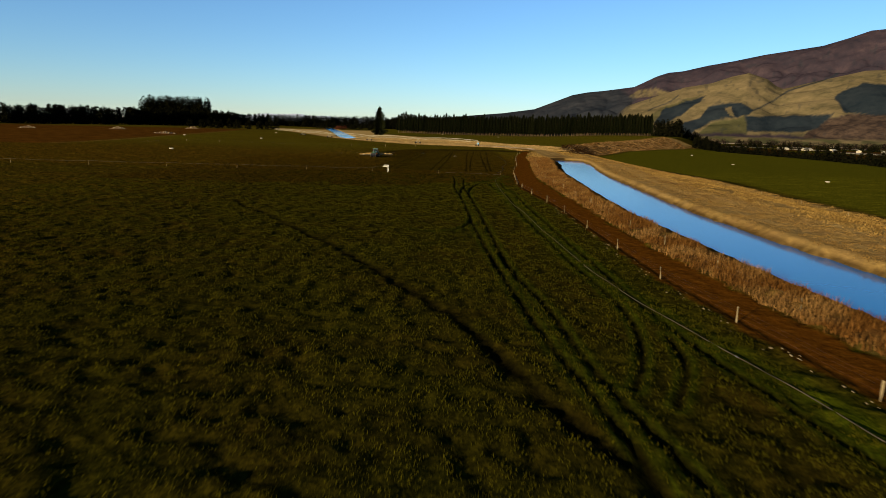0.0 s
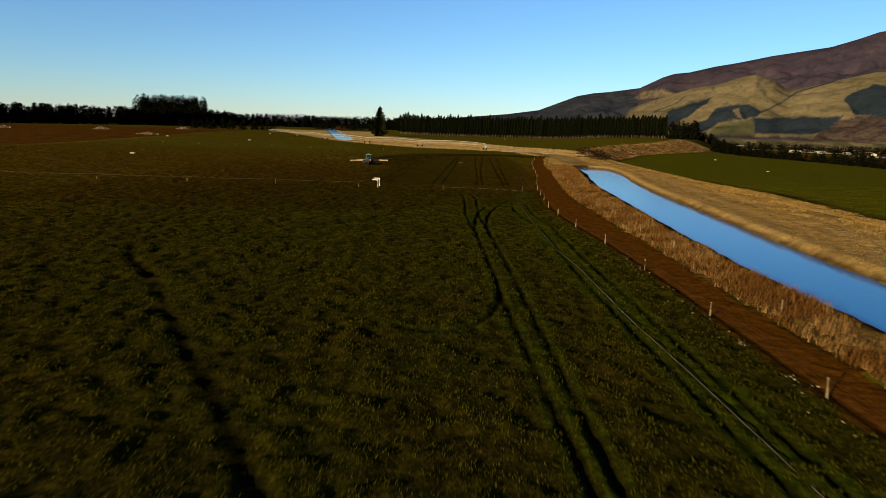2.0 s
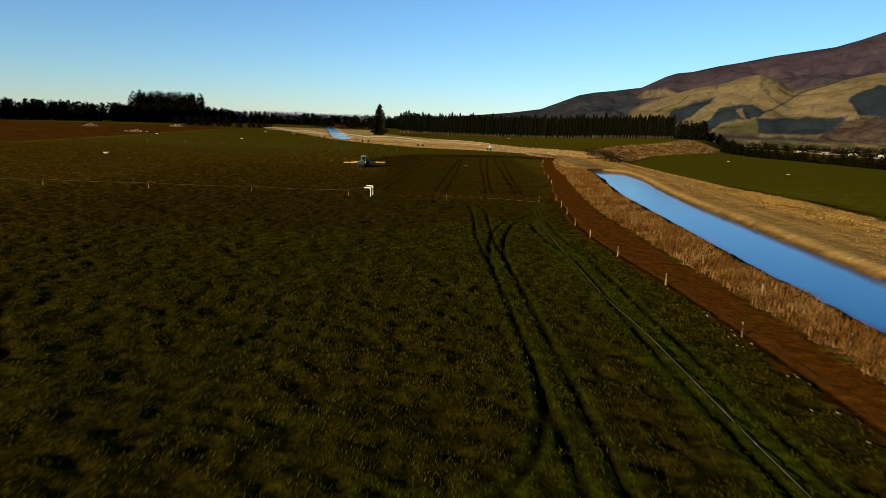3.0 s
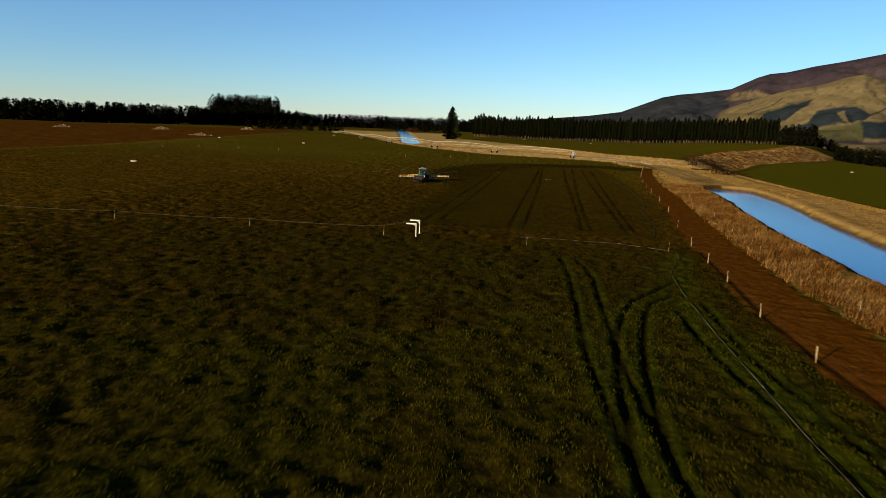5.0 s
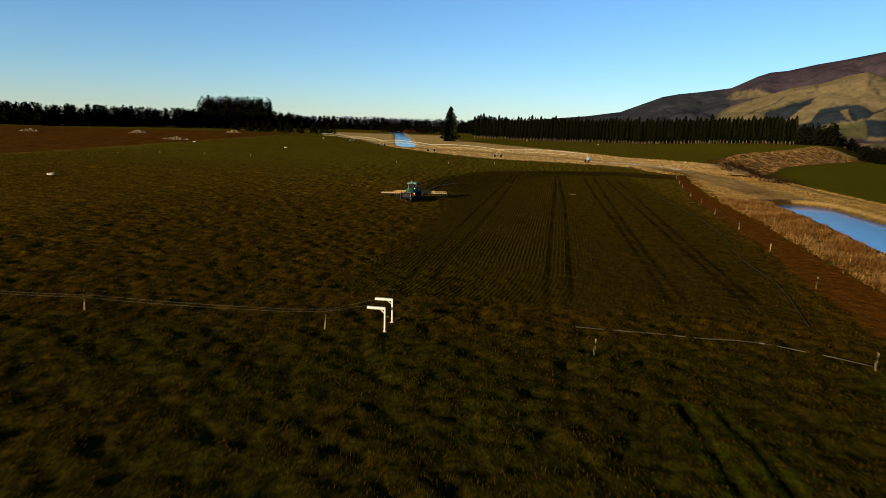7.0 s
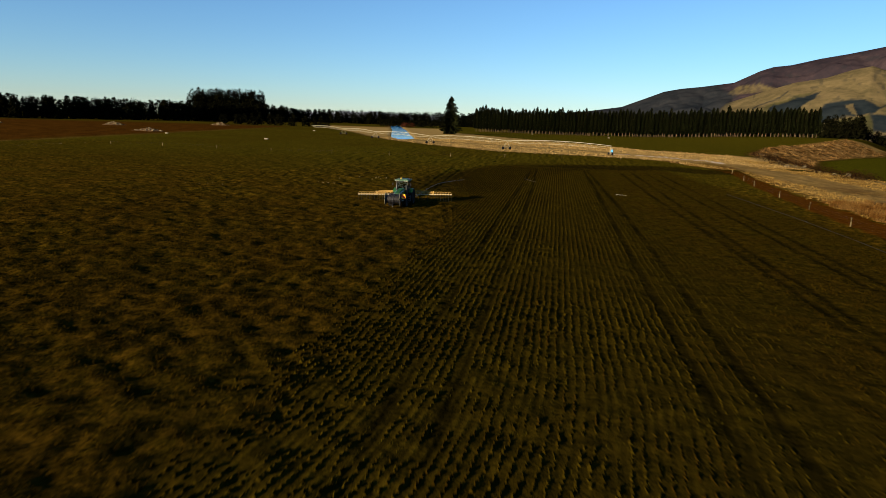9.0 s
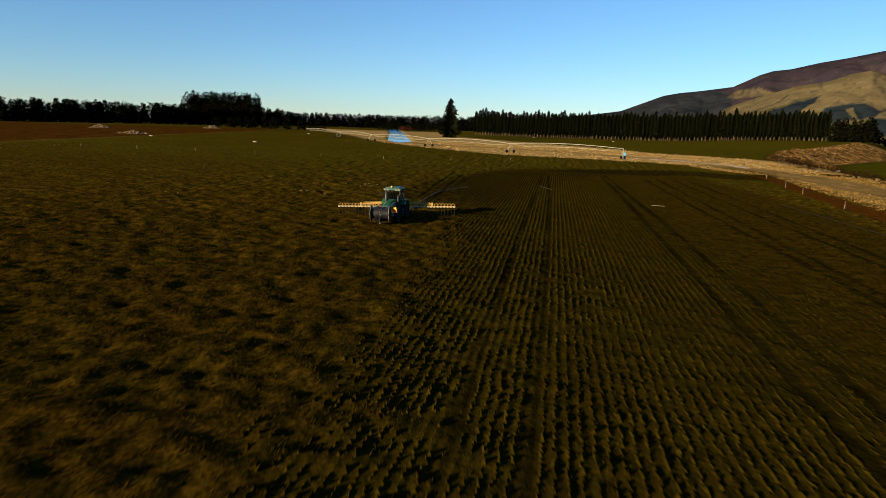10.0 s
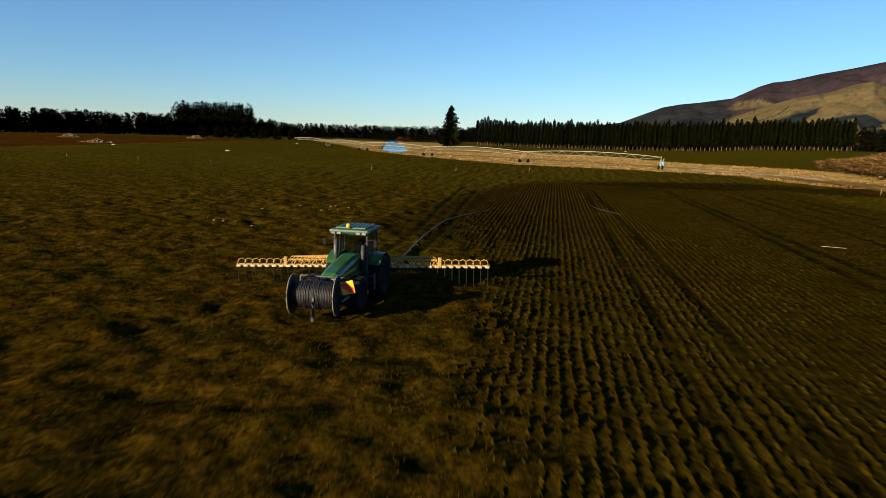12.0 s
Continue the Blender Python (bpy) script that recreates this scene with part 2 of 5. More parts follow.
def terrain(x, y):
    """Height of the ground and the cover masks at arrays of places."""
    x, y = np.asarray(x, float), np.asarray(y, float)
    dc, cs = near(x, y, CANAL)
    dw = np.minimum(close(x, y, REACHES[0], 30), close(x, y, REACHES[1], 30))
    d1, s1 = near(x, y, CREST)
    d2, s2 = near(x, y, FIELD_END)
    r1, r2 = d1 * s1, d2 * s2
    wide = np.interp(y, [260, 320, 385, 465, 540, 720], [48, 36, 21, 20, 26, 30])
    z = 0.0035 * np.clip(y - 380, 0, 900) * (1 - smooth(0, 80, r1))
    z = z - 6.2 * smooth(0, wide, r1) - 20 * smooth(0, 70, r2)
    z = z + 0.5 * (vnoise(x, y, 70, 3) - 0.5) * smooth(60, 300, np.abs(x + 10) + np.abs(y - 150) * 0.4) * 1.2
    z = z + 5.5 * smooth(60, 220, x) * smooth(560, 780, y) * (1 - smooth(-5, 45, r1))
    flat = smooth(7.2, 14, dw)
    lump = (vnoise(x, y, 1.2, 1) - 0.5) * 0.23 + (vnoise(x + 3.1, y, 0.7, 2) - 0.5) * 0.31 + (vnoise(x, y, 3.7, 5) - 0.5) * 0.12
    xin, xr = xat(FENCE, y), xat(LANE_R, y)
    wob = (vnoise(x, y, 2.5, 7) - 0.5) * 1.4 + (vnoise(x, y, 0.8, 8) - 0.5) * 0.7
    lane = smooth(-0.5, 0.6, x - xin + 0.2 + wob * 0.5) * (1 - smooth(-0.8, 0.5, x - xr + wob)) * (1 - smooth(345, 372, y + wob * 3)) * smooth(-80, -60, y)
    # tan cover: the strip between lane and water, the far bank, and along the bend
    strip = smooth(-0.4, 0.8, x - xr + wob) * smooth(-90, -70, y) * (y < 372) * (r1 < 0)
    bank = 1 - smooth(13, 17, dc + wob * 1.6 + 6 * vnoise(x, y, 30, 11))
    slope = smooth(-3, 1, r1) * (1 - smooth(wide - 3, wide + 2, r1 + wob * 2)) * (y < 760)
    dn, sn = near(x, y, [(-190, 700), (-150, 610), (-124, 552), (-105, 519), (-73, 470), (-41, 429), (-23, 423), (7, 411), (33, 392), (60, 380)])
    df, sf = near(x, y, [(-240, 1200), (-128, 928), (-100, 746), (-51, 650), (0, 565), (27, 500), (55, 473), (82, 456)])
    flat_tan = smooth(-2, 2, -sn * dn + wob) * smooth(-3, 3, sf * df + wob * 3) * (y > 378) * (x < 84) * (r1 < 4) * (1 - smooth(880, 1010, y + wob * 8))
    dry = np.clip(np.maximum(np.maximum(np.maximum(strip, bank), slope), flat_tan), 0, 1)
    dry = np.where((x < xr) & (y < 366), 0, dry)
    edge = strip * (1 - smooth(1.0, 3.2, x - xr + wob))
    scrub = smooth(455, 490, y + wob * 8) * slope * (y < 745)
    brown = smooth(0, 14, -(x + 195) - 0.145 * (y - 290) + wob * 4) * smooth(280, 300, y) * (1 - smooth(700, 860, y - 0.25 * (x + 300)))
    rim_line = np.exp(-((-(x + 195) - 0.145 * (y - 290) + wob * 2 - 3) / 2.4) ** 2) * smooth(285, 305, y) * (1 - smooth(640, 720, y))
    dry = np.maximum(dry, 0.65 * rim_line)
    xl = xat(WORK_L, y)
    work = smooth(-3.0, 3.6, x - xl + wob * 2) * (1 - smooth(-1.5, 1.5, x - np.minimum(xin - 3.0, 14 - 0.05 * (y - 300) * (y > 300)) + wob)) * smooth(184.5, 187, y + wob) * (1 - smooth(340, 366, y + wob * 3 - 0.12 * (x + 20)))
    sweep = close(x, y, [(-36, 283), (-33, 310), (-25, 333), (-8, 352), (12, 361), (22, 352)], 20)
    sweep = (1 - smooth(6, 13, sweep + wob * 2)) * (y > 262)
    track_shade, sunlit_rim, calm = np.zeros_like(z), np.zeros_like(z), np.zeros_like(z)
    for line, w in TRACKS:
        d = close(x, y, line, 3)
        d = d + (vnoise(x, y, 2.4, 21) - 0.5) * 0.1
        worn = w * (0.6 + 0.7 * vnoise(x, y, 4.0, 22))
        track_shade = np.maximum(track_shade, worn * np.exp(-(d / 0.24) ** 2))
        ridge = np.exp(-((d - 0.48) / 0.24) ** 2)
        # Rut rims get a brighter green: their sunlit edge is painted in.
        sunlit_rim = np.maximum(sunlit_rim, w * ridge)
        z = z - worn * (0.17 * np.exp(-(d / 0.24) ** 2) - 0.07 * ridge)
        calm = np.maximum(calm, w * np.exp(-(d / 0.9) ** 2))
    d = close(x, y, DARK_RUN, 4)
    d = d + (vnoise(x, y, 1.3, 24) - 0.5) * 0.5
    run = np.exp(-(d / 0.42) ** 2) * (0.7 + 0.9 * vnoise(x, y, 2.6, 25))
    track_shade = np.maximum(track_shade, run)
    z = z - 0.16 * run
    for x0 in (-25.7, -23.8, -12.6, -11.0, -2.9, -0.9, 3.4, 5.6):
        d = np.abs(x - x0 - 0.5 * np.sin(y / 40 + x0) - 0.012 * (y - 200))
        g = np.exp(-(d / 0.33) ** 2) * smooth(186, 192, y) * (1 - smooth(325, 345, y)) * (0.35 + 0.9 * vnoise(x, y, 5, 31))
        track_shade = np.maximum(track_shade, g * 0.85)
        z = z - 0.06 * g
    # Gate arms' cast shadow, painted on the ground as a dark oval.
    track_shade = np.maximum(track_shade, np.exp(-((x + 22) / 1.3) ** 2 - ((y - 183.8) / 0.7) ** 2))
    # the rut under the fence line
    g = np.exp(-((x - xin - 0.45) / 0.27) ** 2) * (y < 178) * (y > -20)
    track_shade = np.maximum(track_shade, g)
    z = z - 0.1 * g
    track_shade = np.maximum(track_shade, 0.75 * np.exp(-((r1 - wide - 1.5 + wob) / 1.3) ** 2) * (y < 440))
    # canal channel
    rim = 0.25
    wz = water_level(y)
    rim = rim + 0.0035 * np.clip(y - 380, 0, 900)
    lip = np.where((cs < 0) & (y < 300), 3.0, 1.9)
    cut = wz - 1.3 + (rim - wz + 1.3) * smooth(CANAL_W - 0.3 - lip, CANAL_W + lip, dw + wob * 0.5)
    z = np.where(dw < CANAL_W + lip, cut, z + (rim - 0.0035 * np.clip(y - 380, 0, 900)) * (1 - smooth(CANAL_W + lip, CANAL_W + 7, dw)))
    rough = 0.15 + 0.85 * (1 - lane) * flat
    z = z + lump * rough * (1 - 0.7 * work) * (1 - 0.75 * calm) + (vnoise(x, y, 2.2, 9) - 0.5) * (0.3 - 0.2 * (cs > 0)) * dry * smooth(CANAL_W, CANAL_W + 3, dc) + (vnoise(x, y, 6, 41) - 0.5) * 2.2 * scrub + (vnoise(x, y, 2.3, 42) - 0.5) * 1.3 * scrub
    gravel = (1 - smooth(1.2, 2.2, close(x, y, [(6, 440), (20, 433), (38, 414), (38.5, 400)], 6) + wob * 0.5))
    # Lush growth along hose and lane, plus the painted sunlit rut rims.
    lush_lit = np.exp(-((x - xat(HOSE, np.clip(y, 25, 178)) - 0.2) / 1.6) ** 2) * (y < 175) + 0.6 * edge + 0.9 * sunlit_rim
    far = smooth(171, 184, y + wob * 3) * (dc > 12) * (cs < 0) + 0.5 * smooth(-20, -60, x + wob * 6) * (y <= 184)
    valley = smooth(60, 110, r2)
    brown = np.maximum(brown, 0.9 * valley * smooth(0.45, 0.55, vnoise(x, y, 170, 91)))
    gravel = np.maximum(gravel, valley * (1 - smooth(0.015, 0.03, np.abs(vnoise(x * 0.5 + y * 0.4, y, 190, 92) - 0.5))))
    lower = 0.9 * smooth(wide, wide + 8, r1) * (1 - brown)
    gravel = np.maximum(gravel, valley * (1 - smooth(9, 17, close(x, y, [(760, 1990), (960, 1930), (905, 1680), (950, 1490), (1180, 1400), (1500, 1380)], 30) + wob * 4)))
    # Beyond-canal meadow green, plus grazing sunlight painted over the left far pasture.
    meadow_sun = np.clip(0.85 * smooth(14, 24, dc) * (cs > 0) * smooth(380, 420, y) * (r1 < 0) + 0.62 * smooth(215, 390, y + 0.2 * x + wob * 6) * (0.7 + 0.6 * vnoise(x, y, 26, 99)) * (1 - 0.8 * work) * (cs < 0) * (dc > 14), 0, 1) * (1 - brown)
    turf = smooth(-84, -46, x) * (1 - smooth(14, 17, x)) * smooth(4, 10, y) * (1 - smooth(165, 285, y)) * (1 - lane)
    rows = work * (0.08 + 0.34 * smooth(-7, -15, x) + 0.58 * smooth(-20, -25, x)) * (0.5 + vnoise(x, y, 9, 71))
    bands = vnoise(dc, y * 0.05, 1.7, 95) * 0.7 + vnoise(x, y, 5, 96) * 0.3
    pale = np.clip(flat_tan * smooth(380, 420, y) + (0.15 + 0.75 * bands) * np.maximum(dry * (cs > 0), smooth(235, 285, y) * smooth(0.5, 4, x - xr) * dry), 0, 1)
    # Left bank's shade painted dark along the water; right bank only damp soil.
    damp_shade = smooth(4.5, 6.0, dw) * np.where(cs < 0, 1 - smooth(7.6, 9.2, dw + wob * 1.1), 0.9 * (1 - smooth(6.2, 6.8, dw + wob * 0.4))) * (y < 300)
    return z, dict(rowx=row_x(x, y), pale=pale, damp_shade=damp_shade, meadow_sun=meadow_sun, lower=lower, turf=turf, rows=np.clip(rows, 0, 1), dry=dry * (1 - 0.4 * edge), lane=lane, work=work * (0.5 + 0.5 * smooth(-3, -13, x)), sweep=sweep, track_shade=np.clip(track_shade, 0, 1), brown=brown, gravel=gravel, lush_lit=np.clip(lush_lit, 0, 1), scrub=scrub, far=np.clip(far, 0, 1))


def height(x, y):
    return float(terrain(np.array([x]), np.array([y]))[0][0])


def grow(start, step, rate, stop):
    """Places from start outwards in steps that grow, as far as stop."""
    out, s, way = [start], step, (1 if stop > start else -1)
    while (stop - out[-1]) * way > 0:
        s *= rate
        out.append(out[-1] + s * way)
    return out


# ---- materials ----
def ground_material():
    mat, n, l, p = nodes_of("ground_cover")
    pos = n.new("ShaderNodeNewGeometry").outputs["Position"]

    def att(name):
        a = n.new("ShaderNodeAttribute")
        a.attribute_name = name
        return a.outputs["Fac"]

    fine = noise_node(n, l, 5.0, 5, 0.65, pos)
    tuft = noise_node(n, l, 1.3, 3, 0.6, pos)
    patch = noise_node(n, l, 0.11, 4, 0.55, pos)
    broad = noise_node(n, l, 0.018, 3, 0.5, pos)
    both = maths(n, l, "ADD", maths(n, l, "MULTIPLY", fine, 0.5), maths(n, l, "MULTIPLY", tuft, 0.5))
    green = ramp(n, l, both, [(0.41, (0.004686, 0.005102, 0.000487)), (0.5, (0.01457, 0.01429, 0.0009744)), (0.6, (0.03124, 0.02806, 0.001948))])
    olive = ramp(n, l, both, [(0.41, (0.005903, 0.004168, 0.0004541)), (0.5, (0.01816, 0.0125, 0.001362)), (0.6, (0.03451, 0.02251, 0.00227))])
    grass = mixc(n, l, ramp(n, l, maths(n, l, "ADD", maths(n, l, "MULTIPLY", patch, 0.6), maths(n, l, "MULTIPLY", broad, 0.4)), [(0.40, (0, 0, 0)), (0.62, (1, 1, 1))]), green, olive)
    fard = ramp(n, l, both, [(0.41, (0.0085, 0.0046, 0.00044)), (0.5, (0.0290, 0.0166, 0.0014)), (0.6, (0.055, 0.0305, 0.003))])
    farg = ramp(n, l, both, [(0.41, (0.007964, 0.00572, 0.0004408)), (0.5, (0.02654, 0.01768, 0.001323)), (0.6, (0.05177, 0.03225, 0.002646))])
    farc = mixc(n, l, ramp(n, l, maths(n, l, "ADD", maths(n, l, "MULTIPLY", patch, 0.5), maths(n, l, "MULTIPLY", tuft, 0.5)), [(0.42, (0, 0, 0)), (0.56, (1, 1, 1))]), farg, fard)
    grass = mixc(n, l, att("far"), grass, farc)
    lushc = ramp(n, l, both, [(0.36, (0.009, 0.0155, 0.0005)), (0.66, (0.042, 0.058, 0.002))])
    grass = mixc(n, l, maths(n, l, "MULTIPLY", att("lush_lit"), 0.75), grass, lushc)
    meadowc = ramp(n, l, both, [(0.36, (0.018, 0.0158, 0.0011)), (0.5, (0.045, 0.038, 0.0027)), (0.66, (0.078, 0.061, 0.005))])
    grass = mixc(n, l, att("meadow_sun"), grass, meadowc)
    lowerc = ramp(n, l, both, [(0.36, (0.0155, 0.0165, 0.001)), (0.5, (0.041, 0.039, 0.0022)), (0.66, (0.072, 0.064, 0.004))])
    grass = mixc(n, l, att("lower"), grass, lowerc)
    grass = mixc(n, l, maths(n, l, "MULTIPLY", att("turf"), 0.45), grass, (0.0050, 0.0045, 0.0006))
    # rows of the worked ground
    row = maths(n, l, "ADD", maths(n, l, "MULTIPLY", maths(n, l, "SINE", maths(n, l, "MULTIPLY", att("rowx"), 2 * math.pi / ROW)), 0.5), 0.5)
    gaps = ramp(n, l, noise_node(n, l, 0.9, 4, 0.7, pos), [(0.42, (0.05, 0.05, 0.05)), (0.56, (1, 1, 1))])
    workc = mixc(n, l, maths(n, l, "MULTIPLY", maths(n, l, "ADD", maths(n, l, "MULTIPLY", maths(n, l, "MULTIPLY", maths(n, l, "MULTIPLY", row, gaps), att("rows")), 0.6), 0.28), maths(n, l, "ADD", maths(n, l, "MULTIPLY", tuft, 1.6), -0.15, True)), (0.0060, 0.0040, 0.0004), (0.058, 0.042, 0.003))
    workc = mixc(n, l, maths(n, l, "MULTIPLY", patch, 0.5), workc, (0.017, 0.0125, 0.0014))
    col = mixc(n, l, maths(n, l, "MULTIPLY", att("work"), 0.85), grass, workc)
    col = mixc(n, l, maths(n, l, "MULTIPLY", att("sweep"), 0.8), col, ramp(n, l, both, [(0.35, (0.0048, 0.0036, 0.0006)), (0.65, (0.0156, 0.0108, 0.0018))]))
    soil = ramp(n, l, maths(n, l, "ADD", maths(n, l, "MULTIPLY", fine, 0.45), maths(n, l, "MULTIPLY", tuft, 0.55)), [(0.32, (0.026, 0.0088, 0.0009)), (0.55, (0.058, 0.0205, 0.0018)), (0.72, (0.10, 0.042, 0.0058))])
    col = mixc(n, l, att("lane"), col, soil)
    straw = ramp(n, l, both, [(0.33, (0.03223, 0.01655, 0.003047)), (0.5, (0.09214, 0.05437, 0.01157)), (0.68, (0.1658, 0.1088, 0.02742))])
    rust = ramp(n, l, both, [(0.33, (0.02093, 0.008262, 0.001885)), (0.66, (0.08373, 0.04039, 0.01036))])
    straw = mixc(n, l, ramp(n, l, patch, [(0.42, (0, 0, 0)), (0.60, (1, 1, 1))]), straw, rust)
    bleach = mixc(n, l, maths(n, l, "ADD", maths(n, l, "MULTIPLY", patch, 0.5), maths(n, l, "MULTIPLY", both, 0.5)), (0.155, 0.096, 0.028), (0.32, 0.228, 0.082))
    straw = mixc(n, l, maths(n, l, "MULTIPLY", att("pale"), 0.85), straw, bleach)
    col = mixc(n, l, att("dry"), col, straw)
    # Near-black brown for the left bank's painted shade and the right's damp edge.
    col = mixc(n, l, maths(n, l, "MULTIPLY", att("damp_shade"), 0.85), col, (0.011, 0.0055, 0.0018))
    scrubc = ramp(n, l, noise_node(n, l, 0.22, 6, 0.75, pos), [(0.36, (0.018, 0.009, 0.0025)), (0.5, (0.095, 0.050, 0.0125)), (0.63, (0.19, 0.122, 0.045))])
    col = mixc(n, l, att("scrub"), col, scrubc)
    brownc = ramp(n, l, maths(n, l, "ADD", maths(n, l, "MULTIPLY", patch, 0.5), maths(n, l, "MULTIPLY", both, 0.5)), [(0.36, (0.021, 0.008382, 0.001115)), (0.62, (0.056, 0.02306, 0.002972))])
    col = mixc(n, l, att("brown"), col, brownc)
    col = mixc(n, l, att("gravel"), col, ramp(n, l, both, [(0.35, (0.27, 0.216, 0.144)), (0.65, (0.45, 0.384, 0.288))]))
    # Near-black for ruts, the rough field edge and the gate's painted shadow.
    col = mixc(n, l, maths(n, l, "MULTIPLY", att("track_shade"), 0.95), col, (0.0036, 0.003, 0.0006))
    l.new(col, p.inputs["Base Color"])
    p.inputs["Roughness"].default_value = 0.95
    p.inputs["Specular IOR Level"].default_value = 0.0
    b1 = n.new("ShaderNodeBump")
    b1.inputs["Strength"].default_value, b1.inputs["Distance"].default_value = 0.8, 0.10
    l.new(both, b1.inputs["Height"])
    b0 = n.new("ShaderNodeBump")
    b0.inputs["Strength"].default_value, b0.inputs["Distance"].default_value = 0.5, 0.5
    l.new(noise_node(n, l, 0.55, 5, 0.6, pos), b0.inputs["Height"])
    l.new(b0.outputs[0], b1.inputs["Normal"])
    b2 = n.new("ShaderNodeBump")
    b2.inputs["Distance"].default_value = 0.10
    l.new(maths(n, l, "MULTIPLY", maths(n, l, "MULTIPLY", att("rows"), gaps), 0.55), b2.inputs["Strength"])
    l.new(row, b2.inputs["Height"])
    l.new(b1.outputs[0], b2.inputs["Normal"])
    l.new(b2.outputs[0], p.inputs["Normal"])
    return mat


def water_material():
    mat, n, l, p = nodes_of("canal_water")
    pos = n.new("ShaderNodeNewGeometry").outputs["Position"]
    # The sky's reflected blue is put into the base colour.
    p.inputs["Base Color"].default_value = (0.0, 0.085, 0.23, 1)
    p.inputs["Roughness"].default_value = 0.12
    p.inputs["IOR"].default_value = 1.33
    p.inputs["Specular IOR Level"].default_value = 0.22
    b = n.new("ShaderNodeBump")
    b.inputs["Strength"].default_value, b.inputs["Distance"].default_value = 0.08, 0.03
    l.new(noise_node(n, l, 1.6, 3, 0.5, pos), b.inputs["Height"])
    l.new(b.outputs[0], p.inputs["Normal"])
    return mat


def blade_material(name, low, high, patchc=None):
    """Grass blades, each of its own shade, with patches of another growth."""
    mat, n, l, p = nodes_of(name)
    rnd = n.new("ShaderNodeNewGeometry").outputs["Random Per Island"]
    col = mixc(n, l, rnd, low, high)
    pos = n.new("ShaderNodeNewGeometry").outputs["Position"]
    other = mixc(n, l, rnd, low, patchc or tuple(0.62 * c for c in high))
    col = mixc(n, l, ramp(n, l, noise_node(n, l, 0.16, 4, 0.6, pos), [(0.46, (0, 0, 0)), (0.58, (1, 1, 1))]), col, other)
    l.new(col, p.inputs["Base Color"])
    p.inputs["Roughness"].default_value = 0.9
    p.inputs["Specular IOR Level"].default_value = 0.0
    return mat


def foliage_material(name, low, high):
    mat, n, l, p = nodes_of(name)
    g = n.new("ShaderNodeNewGeometry").outputs["Random Per Island"]
    o = n.new("ShaderNodeObjectInfo").outputs["Random"]
    col = mixc(n, l, maths(n, l, "ADD", maths(n, l, "MULTIPLY", g, 0.65), maths(n, l, "MULTIPLY", o, 0.35)), low, high)
    l.new(col, p.inputs["Base Color"])
    p.inputs["Roughness"].default_value = 0.85
    p.inputs["Specular IOR Level"].default_value = 0.0
    return mat


GROUND = ground_material()
WATER = water_material()
STRAW = blade_material("dry_grass", (0.0135, 0.0056, 0.0012), (0.092, 0.042, 0.0095), (0.165, 0.094, 0.029))
BANKGRASS = blade_material("bank_grass", (0.042, 0.0235, 0.005), (0.175, 0.104, 0.026), (0.115, 0.064, 0.015))
FARSTRAW = blade_material("bleached_grass", (0.085, 0.055, 0.018), (0.29, 0.20, 0.074), (0.19, 0.12, 0.042))
TUSSOCK = blade_material("tussock", (0.038, 0.022, 0.005), (0.20, 0.128, 0.034), (0.11, 0.066, 0.017))
PASTURE = blade_material("pasture_grass", (0.0128, 0.0121, 0.0007), (0.0275, 0.025, 0.0015))
PASTURE_DRY = blade_material("pasture_grass_brown", (0.0088, 0.0057, 0.0004), (0.0238, 0.0142, 0.0009))
ROWTURF = blade_material("row_turf", (0.0082, 0.0057, 0.0004), (0.0255, 0.0175, 0.0012), (0.018, 0.0102, 0.0009))
ROWGRASS = blade_material("sown_row_grass", (0.009, 0.0074, 0.0005), (0.031, 0.024, 0.0015))
BRACKEN = blade_material("brown_bracken", (0.022, 0.010, 0.0025), (0.15, 0.078, 0.021), (0.25, 0.155, 0.055))
NEEDLE = foliage_material("pine_needles", (0.00243, 0.003906, 0.001296), (0.01053, 0.01172, 0.003888))
BUSH = foliage_material("dark_bush", (0.001176, 0.00147, 0.000672), (0.004116, 0.004116, 0.00168))
THICKET = foliage_material("bare_thicket", (0.002, 0.0012, 0.0006), (0.022, 0.011, 0.004))
RUSSET = foliage_material("russet_bush", (0.018, 0.006, 0.003), (0.042, 0.012, 0.006))
BARK = plain("pine_bark", (0.045, 0.02907, 0.0162), (0.135, 0.09405, 0.0567), 0.9, scale=2, bump=0.4, fine=12)
POSTWOOD = plain("weathered_post", (0.075, 0.056, 0.026), (0.175, 0.138, 0.072), 0.85, scale=4, bump=0.4, fine=30, vary=0.15)
STONE = plain("field_stone", (0.0567, 0.04177, 0.02184), (0.1606, 0.13, 0.0728), 0.85, scale=3, bump=0.4, fine=18, vary=0.2)
EARTH = plain("heaped_earth", (0.0224, 0.01165, 0.00448), (0.07616, 0.04704, 0.0224), 0.95, scale=1.2, bump=0.6, fine=8)
GREEN = plain("green_paint", (0.00765, 0.04462, 0.0096), (0.01275, 0.07331, 0.0156), 0.42, scale=4, bump=0.05, fine=60, coat=0.25)
DGREEN = plain("green_roof_paint", (0.0105, 0.04219, 0.02025), (0.0168, 0.06187, 0.0315), 0.45, scale=5, bump=0.05)
YELLOW = plain("yellow_paint", (0.2986, 0.1926, 0.009632), (0.3853, 0.2649, 0.01926), 0.5, scale=5, bump=0.08)
CREAM = plain("boom_yellow_paint", (0.2218, 0.121, 0.01764), (0.3226, 0.2097, 0.05096), 0.55, scale=4, bump=0.15)
PALE = plain("pale_galvanised", (0.26, 0.235, 0.18), (0.40, 0.37, 0.29), 0.5, metal=0.2, scale=5, bump=0.1)
